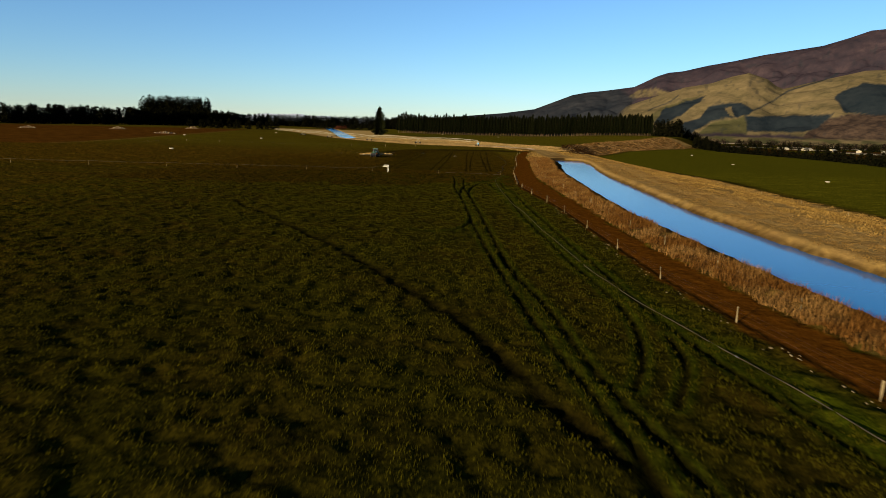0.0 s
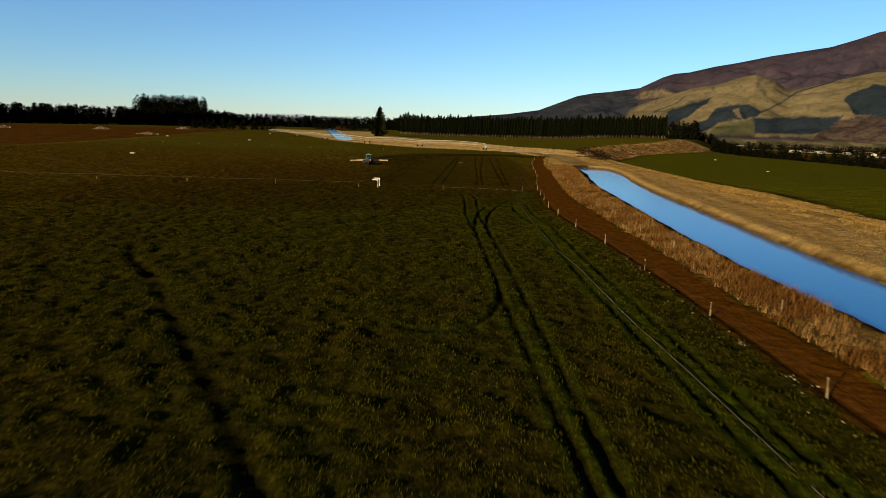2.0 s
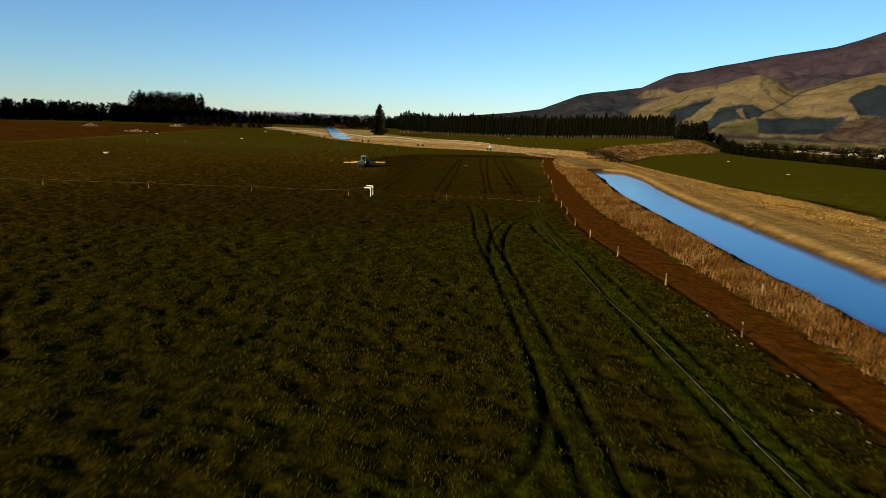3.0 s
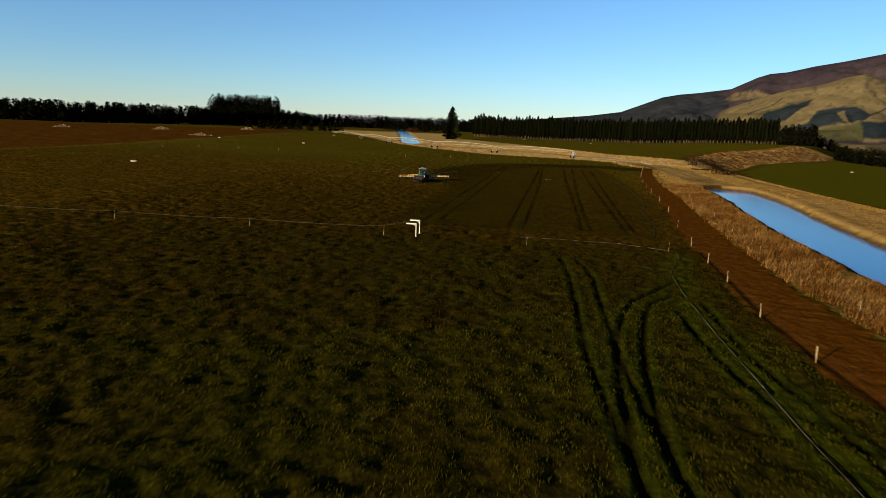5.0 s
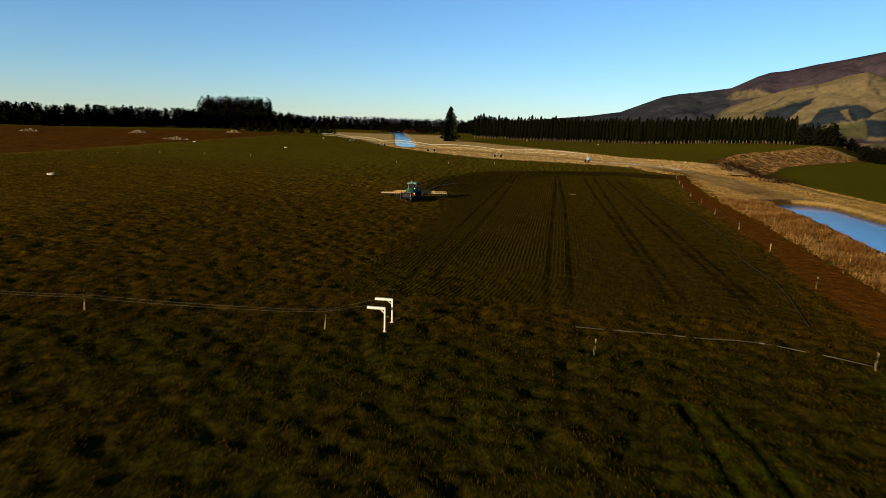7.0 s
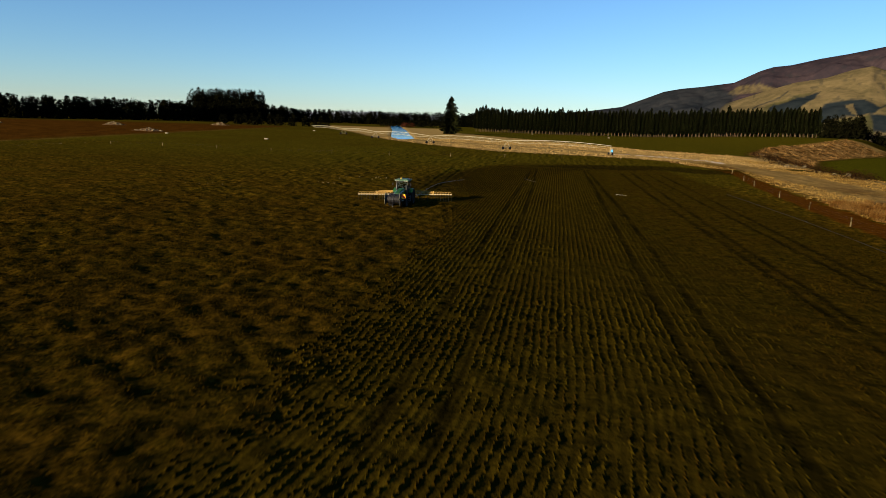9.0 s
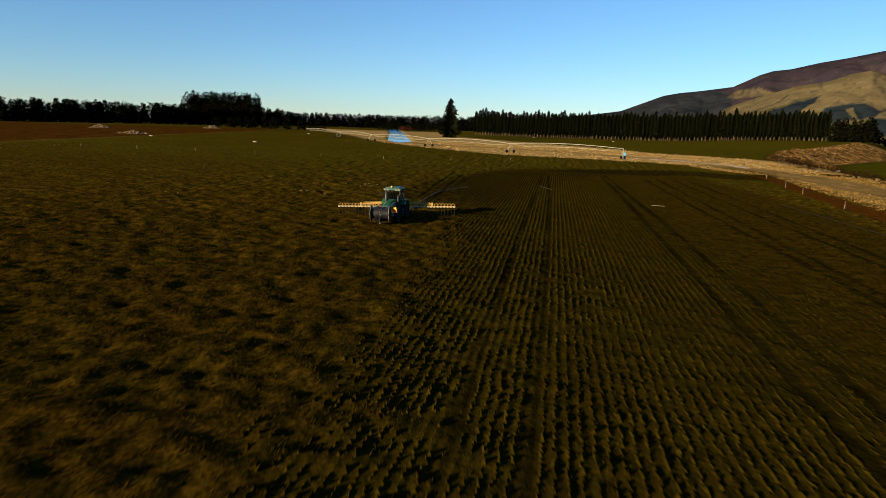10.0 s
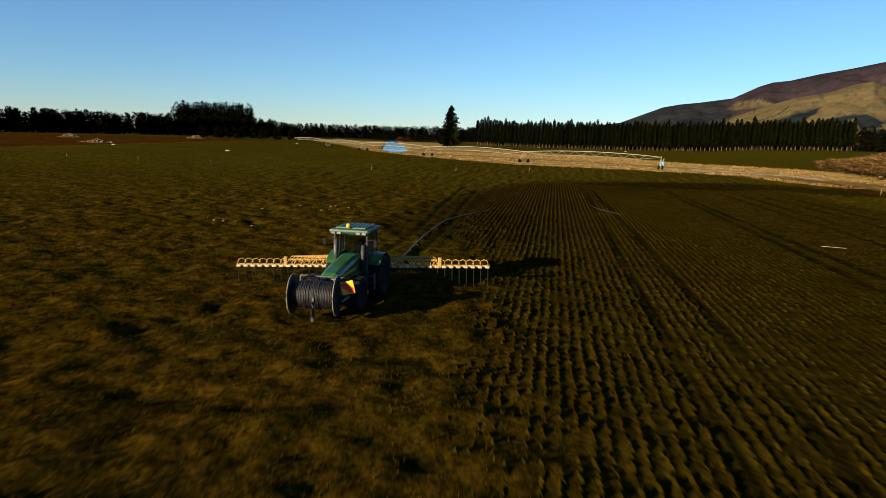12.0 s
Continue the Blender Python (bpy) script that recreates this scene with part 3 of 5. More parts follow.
GALV = plain("galvanised_steel", (0.19, 0.175, 0.115), (0.32, 0.292, 0.20), 0.6, metal=0.0, scale=4, bump=0.1)
RUBBER = plain("black_rubber", (0.005, 0.005, 0.005), (0.015, 0.014, 0.013), 0.8, scale=6, bump=0.3, fine=50)
HOSEMAT = plain("layflat_hose_black", (0.0055, 0.006, 0.008), (0.021, 0.020, 0.022), 0.5, scale=6, bump=0.25, fine=40)
HOSEPALE = plain("layflat_hose_pale", (0.00192, 0.00192, 0.00096), (0.0504, 0.0432, 0.02976), 0.9, scale=0.35, bump=0.2)
TAPE = plain("electric_tape", (0.017, 0.016, 0.010), (0.07, 0.063, 0.044), 0.8, scale=0.5, bump=0.1)
CONCRETE = plain("trough_concrete", (0.126, 0.1126, 0.08), (0.27, 0.242, 0.176), 0.85, scale=1.5, bump=0.3, fine=14)
HOSEGREY = plain("layflat_hose_grey", (0.04, 0.04, 0.04), (0.13, 0.126, 0.12), 0.8, scale=1.5, bump=0.2)
DSTEEL = plain("dark_steel", (0.03, 0.03, 0.034), (0.08, 0.08, 0.085), 0.5, metal=0.4, scale=5, bump=0.15)
NAVY = plain("dark_blue_steel", (0.006, 0.008, 0.014), (0.016, 0.020, 0.032), 0.45, metal=0.2, scale=4, bump=0.1)
WHITE = plain("white_paint", (0.303, 0.2938, 0.2451), (0.3855, 0.3763, 0.3255), 0.5, scale=3, bump=0.08)
DRED = plain("aerial_red", (0.10, 0.010, 0.008), (0.15, 0.016, 0.012), 0.6, scale=4, bump=0.03)
RED = plain("red_board", (0.44, 0.016, 0.008), (0.6, 0.032, 0.016), 0.5, scale=4, bump=0.03)
ORANGE = plain("amber_board", (0.6375, 0.315, 0.0075), (0.7125, 0.4125, 0.015), 0.5, scale=4, bump=0.03)
BLUE = plain("blue_panel", (0.05, 0.25, 0.50), (0.09, 0.36, 0.65), 0.5, scale=2, bump=0.05)
LENS = plain("lamp_lens", (0.10, 0.10, 0.09), (0.20, 0.20, 0.18), 0.2, bump=0.0)
CABIN = plain("cab_trim", (0.0105, 0.0108, 0.0102), (0.027, 0.027, 0.0255), 0.7, scale=4, bump=0.1)


def glass_material():
    mat, n, l, p = nodes_of("cab_glass")
    p.inputs["Base Color"].default_value = (0.55, 0.64, 0.60, 1)
    p.inputs["Roughness"].default_value = 0.03
    p.inputs["Transmission Weight"].default_value = 1.0
    p.inputs["IOR"].default_value = 1.3
    return mat


GLASS = glass_material()


# ---- ground ----
def ground():
    xs = np.array(sorted(grow(-276, 2.4, 1.09, -4900)[1:] + list(np.arange(-276, -92, 2.3)) + list(np.arange(-92, -76, 0.8)) + list(np.arange(-76, -46, 0.4))) + list(np.arange(-46, 24, 0.29)) + list(np.arange(24, 62, 0.52)) + grow(62, 0.52, 1.075, 4900))
    ys = np.array(sorted(grow(14, 0.36, 1.13, -700)[1:]) + list(np.arange(14, 300, 0.43)) + grow(300, 0.43, 1.03, 470) + grow(470, 5.2, 1.012, 1250)[1:] + grow(1260, 14, 1.09, 4900))
    nx, ny = len(xs), len(ys)
    gx, gy = np.meshgrid(xs, ys)
    z, masks = terrain(gx.ravel(), gy.ravel())
    co = np.empty((nx * ny, 3), np.float32)
    co[:, 0], co[:, 1], co[:, 2] = gx.ravel(), gy.ravel(), z
    i = (np.arange(ny - 1)[:, None] * nx + np.arange(nx - 1)[None]).ravel()
    quads = np.stack([i, i + 1, i + nx + 1, i + nx], 1).astype(np.int32)
    me = bpy.data.meshes.new("ground")
    me.vertices.add(len(co))
    me.vertices.foreach_set("co", co.ravel())
    me.loops.add(quads.size)
    me.loops.foreach_set("vertex_index", quads.ravel())
    me.polygons.add(len(quads))
    me.polygons.foreach_set("loop_start", np.arange(0, quads.size, 4, dtype=np.int32))
    me.update(calc_edges=True)
    me.polygons.foreach_set("use_smooth", np.ones(len(quads), bool))
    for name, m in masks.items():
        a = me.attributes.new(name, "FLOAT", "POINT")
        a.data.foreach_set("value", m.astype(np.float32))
    me.materials.append(GROUND)
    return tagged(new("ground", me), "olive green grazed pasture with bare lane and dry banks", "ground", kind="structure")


ground()


def water():
    b = Build()
    for reach in REACHES:
        pts = [Vector((x, y, 0)) for x, y in reach]
        pts = [pts[0] * 2 - pts[1]] + pts + [pts[-1] * 2 - pts[-2]]
        vs = []
        for i, p in enumerate(pts):
            d = (pts[min(i + 1, len(pts) - 1)] - pts[max(i - 1, 0)]).normalized()
            side = Vector((d.y, -d.x, 0))
            for k in (-1, -0.5, 0, 0.5, 1):
                q = p + side * k * (CANAL_W + 0.9)
                vs.append((q.x, q.y, float(water_level(p.y))))
        b.add(vs, [(i * 5 + k, i * 5 + k + 1, i * 5 + k + 6, i * 5 + k + 5) for i in range(len(pts) - 1) for k in range(4)])
    return tagged(new("water", b.mesh("water", WATER, True)), "calm blue water of an irrigation canal", "water", kind="structure")


water()


# ---- mountains ----
def mountain_material():
    mat, n, l, p = nodes_of("mountain_cover")
    pos = n.new("ShaderNodeNewGeometry").outputs["Position"]

    def att(name):
        a = n.new("ShaderNodeAttribute")
        a.attribute_name = name
        return a.outputs["Fac"]

    a = noise_node(n, l, 0.006, 6, 0.6, pos)
    b = noise_node(n, l, 0.03, 5, 0.65, pos)
    f = maths(n, l, "ADD", maths(n, l, "MULTIPLY", a, 0.6), maths(n, l, "MULTIPLY", b, 0.4))
    # Distance haze is in these colours: tan and dark lifted, bush turned blue.
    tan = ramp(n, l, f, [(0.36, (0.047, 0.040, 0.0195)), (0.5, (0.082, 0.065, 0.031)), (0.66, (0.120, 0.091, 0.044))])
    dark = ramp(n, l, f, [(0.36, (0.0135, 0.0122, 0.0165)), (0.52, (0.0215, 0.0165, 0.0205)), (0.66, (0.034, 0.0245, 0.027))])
    hazed_bush = ramp(n, l, f, [(0.36, (0.0058, 0.0095, 0.0125)), (0.62, (0.0135, 0.0180, 0.0205))])
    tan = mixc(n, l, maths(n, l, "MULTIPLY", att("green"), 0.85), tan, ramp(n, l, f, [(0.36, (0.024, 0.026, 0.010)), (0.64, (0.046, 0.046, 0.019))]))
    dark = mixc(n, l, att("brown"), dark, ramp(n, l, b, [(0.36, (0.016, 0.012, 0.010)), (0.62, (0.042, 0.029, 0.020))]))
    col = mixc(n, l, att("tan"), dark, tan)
    col = mixc(n, l, att("bush"), col, hazed_bush)
    l.new(col, p.inputs["Base Color"])
    p.inputs["Roughness"].default_value = 0.95
    p.inputs["Specular IOR Level"].default_value = 0.0
    bp = n.new("ShaderNodeBump")
    bp.inputs["Strength"].default_value, bp.inputs["Distance"].default_value = 0.3, 10.0
    l.new(b, bp.inputs["Height"])
    l.new(bp.outputs[0], p.inputs["Normal"])
    return mat


def mountains():
    az = np.radians(np.concatenate([np.linspace(-6, 38, 560), np.linspace(38.2, 75, 70)]))
    rr = np.linspace(2300, 4850, 140)
    A, R = np.meshgrid(az, rr)
    D = np.degrees(A)
    X, Y = R * np.sin(A) - 14, R * np.cos(A) + 140
    el_b = np.interp(D, [-6, 0, 3.4, 6.2, 9.5, 10.8, 12.3, 14.7, 16.5, 17.4, 18.6, 20.5, 22.3, 24.6, 25.7, 28.6, 30.3, 31.6, 45, 75],
                     [0.2, 0.9, 1.23, 1.65, 2.94, 3.19, 3.35, 3.69, 4.57, 4.87, 4.99, 5.43, 5.73, 6.19, 6.35, 6.75, 7.25, 7.7, 8.5, 8.5])
    el_f = np.interp(D, [0, 11, 13, 14.3, 16.8, 18.9, 21, 22.6, 23.8, 25.2, 25.9, 26.4, 28.8, 31.8, 45, 75], [-0.6, -0.2, 0.9, 2.1, 3.0, 3.7, 4.05, 4.6, 4.85, 4.35, 3.8, 3.6, 4.2, 4.9, 5.2, 5.2])
    base = -26.0
    gul = np.abs(vnoise(D * 40 + R * 0.10, R * 0.6, 110, 51) - 0.5) * 2
    gul2 = np.abs(vnoise(D * 40 - R * 0.05, R * 0.8, 45, 52) - 0.5) * 2
    hb = 4740 * np.tan(np.radians(el_b)) + 14 - base
    zb = hb * smooth(3300, 4740, R) ** 0.9 * (1 - 0.25 * smooth(4770, 4850, R))
    zb = zb - hb * 0.16 * (1 - gul) * smooth(2900, 3500, R) * (1 - smooth(4200, 4660, R)) - hb * 0.06 * (1 - gul2) * smooth(2900, 3500, R) * (1 - smooth(4300, 4670, R))
    hf = 4050 * np.tan(np.radians(el_f)) + 14 - base
    shape = smooth(2700, 4050, R) * (1 - 0.6 * smooth(4050, 4400, R))
    zf = hf * shape - hf * 0.08 * (1 - gul) * smooth(2750, 3100, R) * (1 - smooth(3600, 4050, R))
    Z = base + np.maximum(np.maximum(zb, zf), 0) - 2
    E = np.degrees(np.arctan2(Z - 14, R))
    wd = 0.22 * (vnoise(D, E, 0.6, 53) - 0.5) + 0.09 * (vnoise(D, E, 0.2, 54) - 0.5)
    we = 0.18 * (vnoise(D, E, 0.6, 56) - 0.5) + 0.07 * (vnoise(D, E, 0.16, 57) - 0.5)

    def patch(pts, soft=0.06):
        """One inside a shape of azimuths and elevations, with a ragged rim."""
        x, y = D + wd, E + we
        inside = np.zeros(D.shape, bool)
        ring = pts + pts[:1]
        for (ax, ay), (bx, by) in zip(ring[:-1], ring[1:]):
            if ay != by:
                inside ^= ((ay > y) != (by > y)) & (x < ax + (y - ay) * (bx - ax) / (by - ay))
        d = near(x, y, ring)[0]
        return smooth(-soft, soft, np.where(inside, d, -d))

    def streak(pts, w):
        return np.exp(-(near(D + wd * 0.7, E + we * 0.7, pts)[0] / w) ** 2)

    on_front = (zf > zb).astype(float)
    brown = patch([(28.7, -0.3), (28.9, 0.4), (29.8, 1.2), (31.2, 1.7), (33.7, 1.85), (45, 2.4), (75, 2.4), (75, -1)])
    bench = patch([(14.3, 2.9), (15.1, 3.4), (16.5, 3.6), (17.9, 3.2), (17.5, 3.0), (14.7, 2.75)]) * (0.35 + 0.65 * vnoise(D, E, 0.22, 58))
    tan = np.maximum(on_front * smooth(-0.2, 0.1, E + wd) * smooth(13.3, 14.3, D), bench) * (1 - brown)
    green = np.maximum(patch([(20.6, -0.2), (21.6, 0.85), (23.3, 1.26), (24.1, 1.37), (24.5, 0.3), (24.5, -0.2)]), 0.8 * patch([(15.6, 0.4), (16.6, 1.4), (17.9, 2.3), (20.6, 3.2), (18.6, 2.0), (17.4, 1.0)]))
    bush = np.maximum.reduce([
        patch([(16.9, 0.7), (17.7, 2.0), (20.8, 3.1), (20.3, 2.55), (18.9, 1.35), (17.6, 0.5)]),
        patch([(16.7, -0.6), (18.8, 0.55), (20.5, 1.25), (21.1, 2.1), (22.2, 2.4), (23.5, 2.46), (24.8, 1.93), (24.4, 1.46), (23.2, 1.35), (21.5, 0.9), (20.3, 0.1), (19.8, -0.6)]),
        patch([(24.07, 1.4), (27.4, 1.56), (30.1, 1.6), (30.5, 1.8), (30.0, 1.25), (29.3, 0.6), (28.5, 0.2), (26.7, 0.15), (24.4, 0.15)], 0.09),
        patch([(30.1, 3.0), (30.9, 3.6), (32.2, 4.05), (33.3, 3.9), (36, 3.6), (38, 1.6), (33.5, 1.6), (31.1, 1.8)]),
        # Left foothills take the bush colour for its painted slate-blue haze.
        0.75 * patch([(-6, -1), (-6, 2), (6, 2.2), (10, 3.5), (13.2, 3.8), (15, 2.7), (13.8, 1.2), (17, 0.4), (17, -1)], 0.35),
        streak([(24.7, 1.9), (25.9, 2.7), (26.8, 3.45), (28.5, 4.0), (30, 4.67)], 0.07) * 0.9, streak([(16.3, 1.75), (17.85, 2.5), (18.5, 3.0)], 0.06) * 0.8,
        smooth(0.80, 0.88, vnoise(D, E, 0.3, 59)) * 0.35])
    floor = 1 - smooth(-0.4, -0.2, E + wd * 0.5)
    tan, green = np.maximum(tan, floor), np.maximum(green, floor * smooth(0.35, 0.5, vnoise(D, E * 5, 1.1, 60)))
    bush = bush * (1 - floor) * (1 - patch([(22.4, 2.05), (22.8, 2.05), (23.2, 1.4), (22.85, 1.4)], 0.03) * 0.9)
    nx, ny = len(az), len(rr)
    me = bpy.data.meshes.new("mountain_range")
    i = (np.arange(ny - 1)[:, None] * nx + np.arange(nx - 1)[None]).ravel()
    quads = np.stack([i, i + nx, i + nx + 1, i + 1], 1)
    me.from_pydata(np.stack([X.ravel(), Y.ravel(), Z.ravel()], 1).tolist(), [], quads.tolist())
    me.polygons.foreach_set("use_smooth", np.ones(len(quads), bool))
    me.flip_normals()
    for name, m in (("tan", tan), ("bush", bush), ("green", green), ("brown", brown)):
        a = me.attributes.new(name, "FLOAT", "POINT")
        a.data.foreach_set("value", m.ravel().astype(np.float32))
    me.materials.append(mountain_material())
    me.update()
    return tagged(new("mountain_range", me), "tan and dark brown hills with bush patches", "mountains", kind="structure")


mountains()


# ---- trees ----
def rng(seed):
    return random.Random(seed)


def conifer_meshes(seed, h, spread, bare, tiers, per, clumps, leaf, ragged=0.35, top=1.0):
    """Trunk and crown of one conifer: whorls of drooping branches with needle clumps."""
    r = rng(seed)
    t = Build()
    lean = (r.uniform(-0.02, 0.02) * h, r.uniform(-0.02, 0.02) * h)
    t.tube([(lean[0] * k, lean[1] * k, h * 0.98 * k) for k in (0, 0.1, 0.35, 0.7, 1)], [h * 0.012, h * 0.010, h * 0.008, h * 0.005, h * 0.001], 7)
    c = Build()
    for i in range(tiers):
        k = i / (tiers - 1)
        z0 = h * (bare + (1 - bare) * k)
        rad = spread * (1 - k) ** (0.75 * top) * min(1, 0.55 + 3 * k) + 0.15
        for j in range(per):
            w = 2 * math.pi * (j + r.random()) / per + i
            rj = rad * (1 - ragged * r.random())
            d = Vector((math.cos(w), math.sin(w), 0))
            s = Vector((-d.y, d.x, 0))
            for q in range(clumps):
                u = (q + 0.6 + 0.4 * r.random()) / clumps
                p = Vector((lean[0] * k, lean[1] * k, z0 + r.uniform(-0.4, 0.4))) + d * rj * u + Vector((0, 0, -0.22 * rj * u + 0.10 * rj * u * u))
                a = leaf * r.uniform(0.6, 1.3) * (1.15 - 0.6 * k)
                n = Vector((r.uniform(-0.3, 0.3), r.uniform(-0.3, 0.3), r.uniform(0.1, 0.7)))
                c.add([p - s * a * 0.6 - d * a * 0.5, p + s * a * 0.6 - d * a * 0.3 + n * a * 0.3, p + d * a * 0.9 - n * a * 0.35], [(0, 1, 2)])
                c.add([p - n * a * 0.7 - s * a * 0.2, p + n * a * 0.9 + s * a * 0.2, p + d * a * 0.8 + Vector((0, 0, -0.2 * a))], [(0, 1, 2)])
    return t.mesh("trunk", BARK, True), c.mesh("crown", NEEDLE)


def tree(meshes, name, label, group, m):
    ob = thing(name, label, "tree", group, m)
    for nm, me in zip(("trunk", "crown"), meshes):
        new(nm, me).parent = ob
    return ob


def place(x, y, turn=0.0, s=1.0, dz=0.0):
    return pose(x, y, height(x, y) + dz, 0, 0, turn) @ Matrix.Scale(s, 4)


def plantation():
    protos = []
    for k in range(6):
        me = conifer_meshes(100 + k, 23.5 + 1.3 * k % 5, 3.4, 0.18, 22, 11, 3, 1.7, 0.45, 0.55)
        protos.append(tree(me, "pine_tree", "dark green plantation pine with a bare pale trunk", "pine plantation row", place(-92 + 3.2 * k, 842, 40 * k)))
    r = rng(7)
    for row, (y0, y1, step) in enumerate(((842, 812, 3.4), (847, 817, 3.6))):
        n = int(322 / step)
        for i in range(n):
            if row == 0 and i < 6:
                continue
            k = i / n
            x, y = -92 + 322 * k + r.uniform(-0.6, 0.6), y0 + (y1 - y0) * k + r.uniform(-1, 1) + 6 * math.sin(k * 3.1)
            copy_thing(protos[r.randrange(6)], place(x, y, r.uniform(0, 360)) @ Matrix.Scale(r.uniform(0.9, 1.03) * (0.94 + 0.12 * k), 4))


plantation()

me = conifer_meshes(9, 29.5, 10.0, 0.04, 27, 9, 8, 2.1, 0.72, 0.68)
tree(me, "lone_pine_tree", "tall dark green pine standing alone beside the canal", "", place(-97, 692, 20))


def woods(name, label, spots, mat, seed, leaf=1.0):
    """Far trees as one mesh. spots: x, y, ground, height, spread."""
    r = np.random.RandomState(seed)
    P = []
    for x, y, g, h, w in spots:
        n = int(130 * leaf)
        k = r.rand(n) ** 0.8
        a = r.rand(n) * 6.283
        rad = w * (1 - k) ** 0.38 * (0.35 + 0.65 * r.rand(n)) + 0.3
        c = np.stack([x + rad * np.cos(a), y + rad * np.sin(a), g + h * (0.06 + 0.94 * k)], 1)
        s = (0.5 + 0.6 * r.rand(n, 1, 1)) * min(w, h * 0.3) * 0.62 * (1.2 - 0.7 * k[:, None, None])
        P.append((c[:, None, :] + (r.rand(n, 3, 3) - 0.5) * np.array([1.7, 1.7, 1.5]) * s).reshape(-1, 3))
    v = np.concatenate(P)
    me = bpy.data.meshes.new(name)
    me.from_pydata(v.tolist(), [], np.arange(len(v)).reshape(-1, 3).tolist())
    me.materials.append(mat)
    return tagged(new(name, me), label, "trees", kind="stuff")


def along(line, step, depth, h, w, seed, dh=0.25, ground=None):
    """Spots for far trees along a line, a few rows deep."""
    r, out = rng(seed), []
    for (ax, ay), (bx, by) in zip(line[:-1], line[1:]):
        n = max(1, int(math.hypot(bx - ax, by - ay) / step))
        for i in range(n):
            for _ in range(max(1, int(depth / step * 0.5))):
                k = (i + r.random()) / n
                x, y = ax + (bx - ax) * k + r.uniform(-depth, depth) * 0.3, ay + (by - ay) * k + r.uniform(0, depth)
                out.append((x, y, height(x, y) if ground is None else ground, h * r.uniform(1 - dh, 1 + dh * 0.6), w * r.uniform(0.7, 1.3)))
    return out


woods("far_woods", "dark woods at the edge of the brown field", along([(-1500, 500), (-900, 640), (-560, 760), (-470, 900), (-400, 1040)], 5, 40, 23, 5.5, 1, 0.16), BUSH, 1, 1.3)
woods("far_woods", "tall dark stand of old conifers", along([(-574, 1112), (-515, 1120), (-468, 1128)], 3.0, 30, 44, 6.0, 2, 0.2), BUSH, 2, 1.4)
woods("far_woods", "low dark shelter belt of shrubs", along([(-352, 792), (-300, 806), (-246, 822)], 4, 10, 11, 3.5, 3), BUSH, 3, 1.2)
woods("far_woods", "distant dark forest across the plain", along([(-480, 1180), (-330, 1240), (-180, 1220), (-60, 1150)], 5, 50, 21, 4.5, 4, 0.2), BUSH, 4, 1.2)
woods("far_woods", "dark forest behind the pine plantation", along([(-80, 862), (100, 856), (232, 830)], 4, 26, 21, 3.5, 5), BUSH, 5, 1.2)
woods("far_woods", "dark mixed trees at the end of the plantation", along([(232, 806), (262, 800)], 3, 12, 19, 5, 6), BUSH, 6, 1.8)
woods("far_woods", "dark shelter belt on the valley floor", along([(275, 810), (340, 850), (450, 800), (640, 700), (800, 640)], 5, 24, 12, 4, 7), BUSH, 7, 1.2)
woods("far_woods", "tall dark shelter belt below the edge of the lower pasture", along([(262, 732), (286, 700), (302, 640), (308, 557)], 4, 26, 11, 4.0, 13, 0.3) + along([(308, 557), (308, 474), (310, 400), (345, 250)], 4, 24, 11.5, 3.8, 12, 0.3), BUSH, 12, 1.3)
woods("far_woods", "scattered dark trees across the valley", along([(420, 1300), (700, 1150), (1000, 1000)], 14, 90, 16, 6, 8) + along([(800, 1900), (1300, 1600), (1700, 1300)], 16, 120, 18, 8, 9, ground=-26), BUSH, 8)
HAZEL = foliage_material("bare_brown_trees", (0.006, 0.004, 0.004), (0.022, 0.014, 0.011))
woods("far_woods", "bare brown trees at the foot of the hills", along([(2300 * math.sin(radians(a)), 2300 * math.cos(radians(a)) + 140) for a in range(15, 41, 5)], 16, 90, 19, 12, 15, 0.3, -26), HAZEL, 15, 0.8)
woods("shrub_bank", "low dark shrubs along the far canal", along([(-262, 1075), (-240, 1062), (-205, 1050), (-140, 1015)], 4, 12, 9, 5, 10), BUSH, 9, 1.2)
woods("shrub_bank", "low russet shrubs beside the far canal", along([(-212, 1015), (-190, 1008)], 4, 6, 6, 4.5, 11), RUSSET, 10, 1.2)


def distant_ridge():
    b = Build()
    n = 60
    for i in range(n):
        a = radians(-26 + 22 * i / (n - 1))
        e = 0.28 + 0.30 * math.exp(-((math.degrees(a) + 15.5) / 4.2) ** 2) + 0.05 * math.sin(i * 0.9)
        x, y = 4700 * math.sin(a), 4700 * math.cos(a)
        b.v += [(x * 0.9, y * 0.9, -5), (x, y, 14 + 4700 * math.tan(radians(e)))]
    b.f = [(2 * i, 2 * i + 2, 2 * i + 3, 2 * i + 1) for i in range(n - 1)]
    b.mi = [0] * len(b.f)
    # Near-sky pale blue: the haze of distance is in the base colour.
    m = plain("hazy_ridge", (0.30, 0.35, 0.40), (0.36, 0.41, 0.46), 0.95, scale=0.002, bump=0, fine=0.02)
    tagged(new("backdrop_ridge", b.mesh("backdrop_ridge", m, True)), "far ridge on the horizon, pale blue with painted haze", "hills", kind="structure")


distant_ridge()


# ---- fences ----
def post_mesh(seed, h=1.15, r=0.07):
    k = rng(seed)
    b = Build()
    b.tube([(0, 0, -0.3), (k.uniform(-0.01, 0.01), 0, 0.4), (k.uniform(-0.03, 0.03), k.uniform(-0.02, 0.02), h - 0.03), (k.uniform(-0.03, 0.03), 0, h)], [r, r, r * 0.95, r * 0.7], 9)
    return b.mesh("post", POSTWOOD, True)


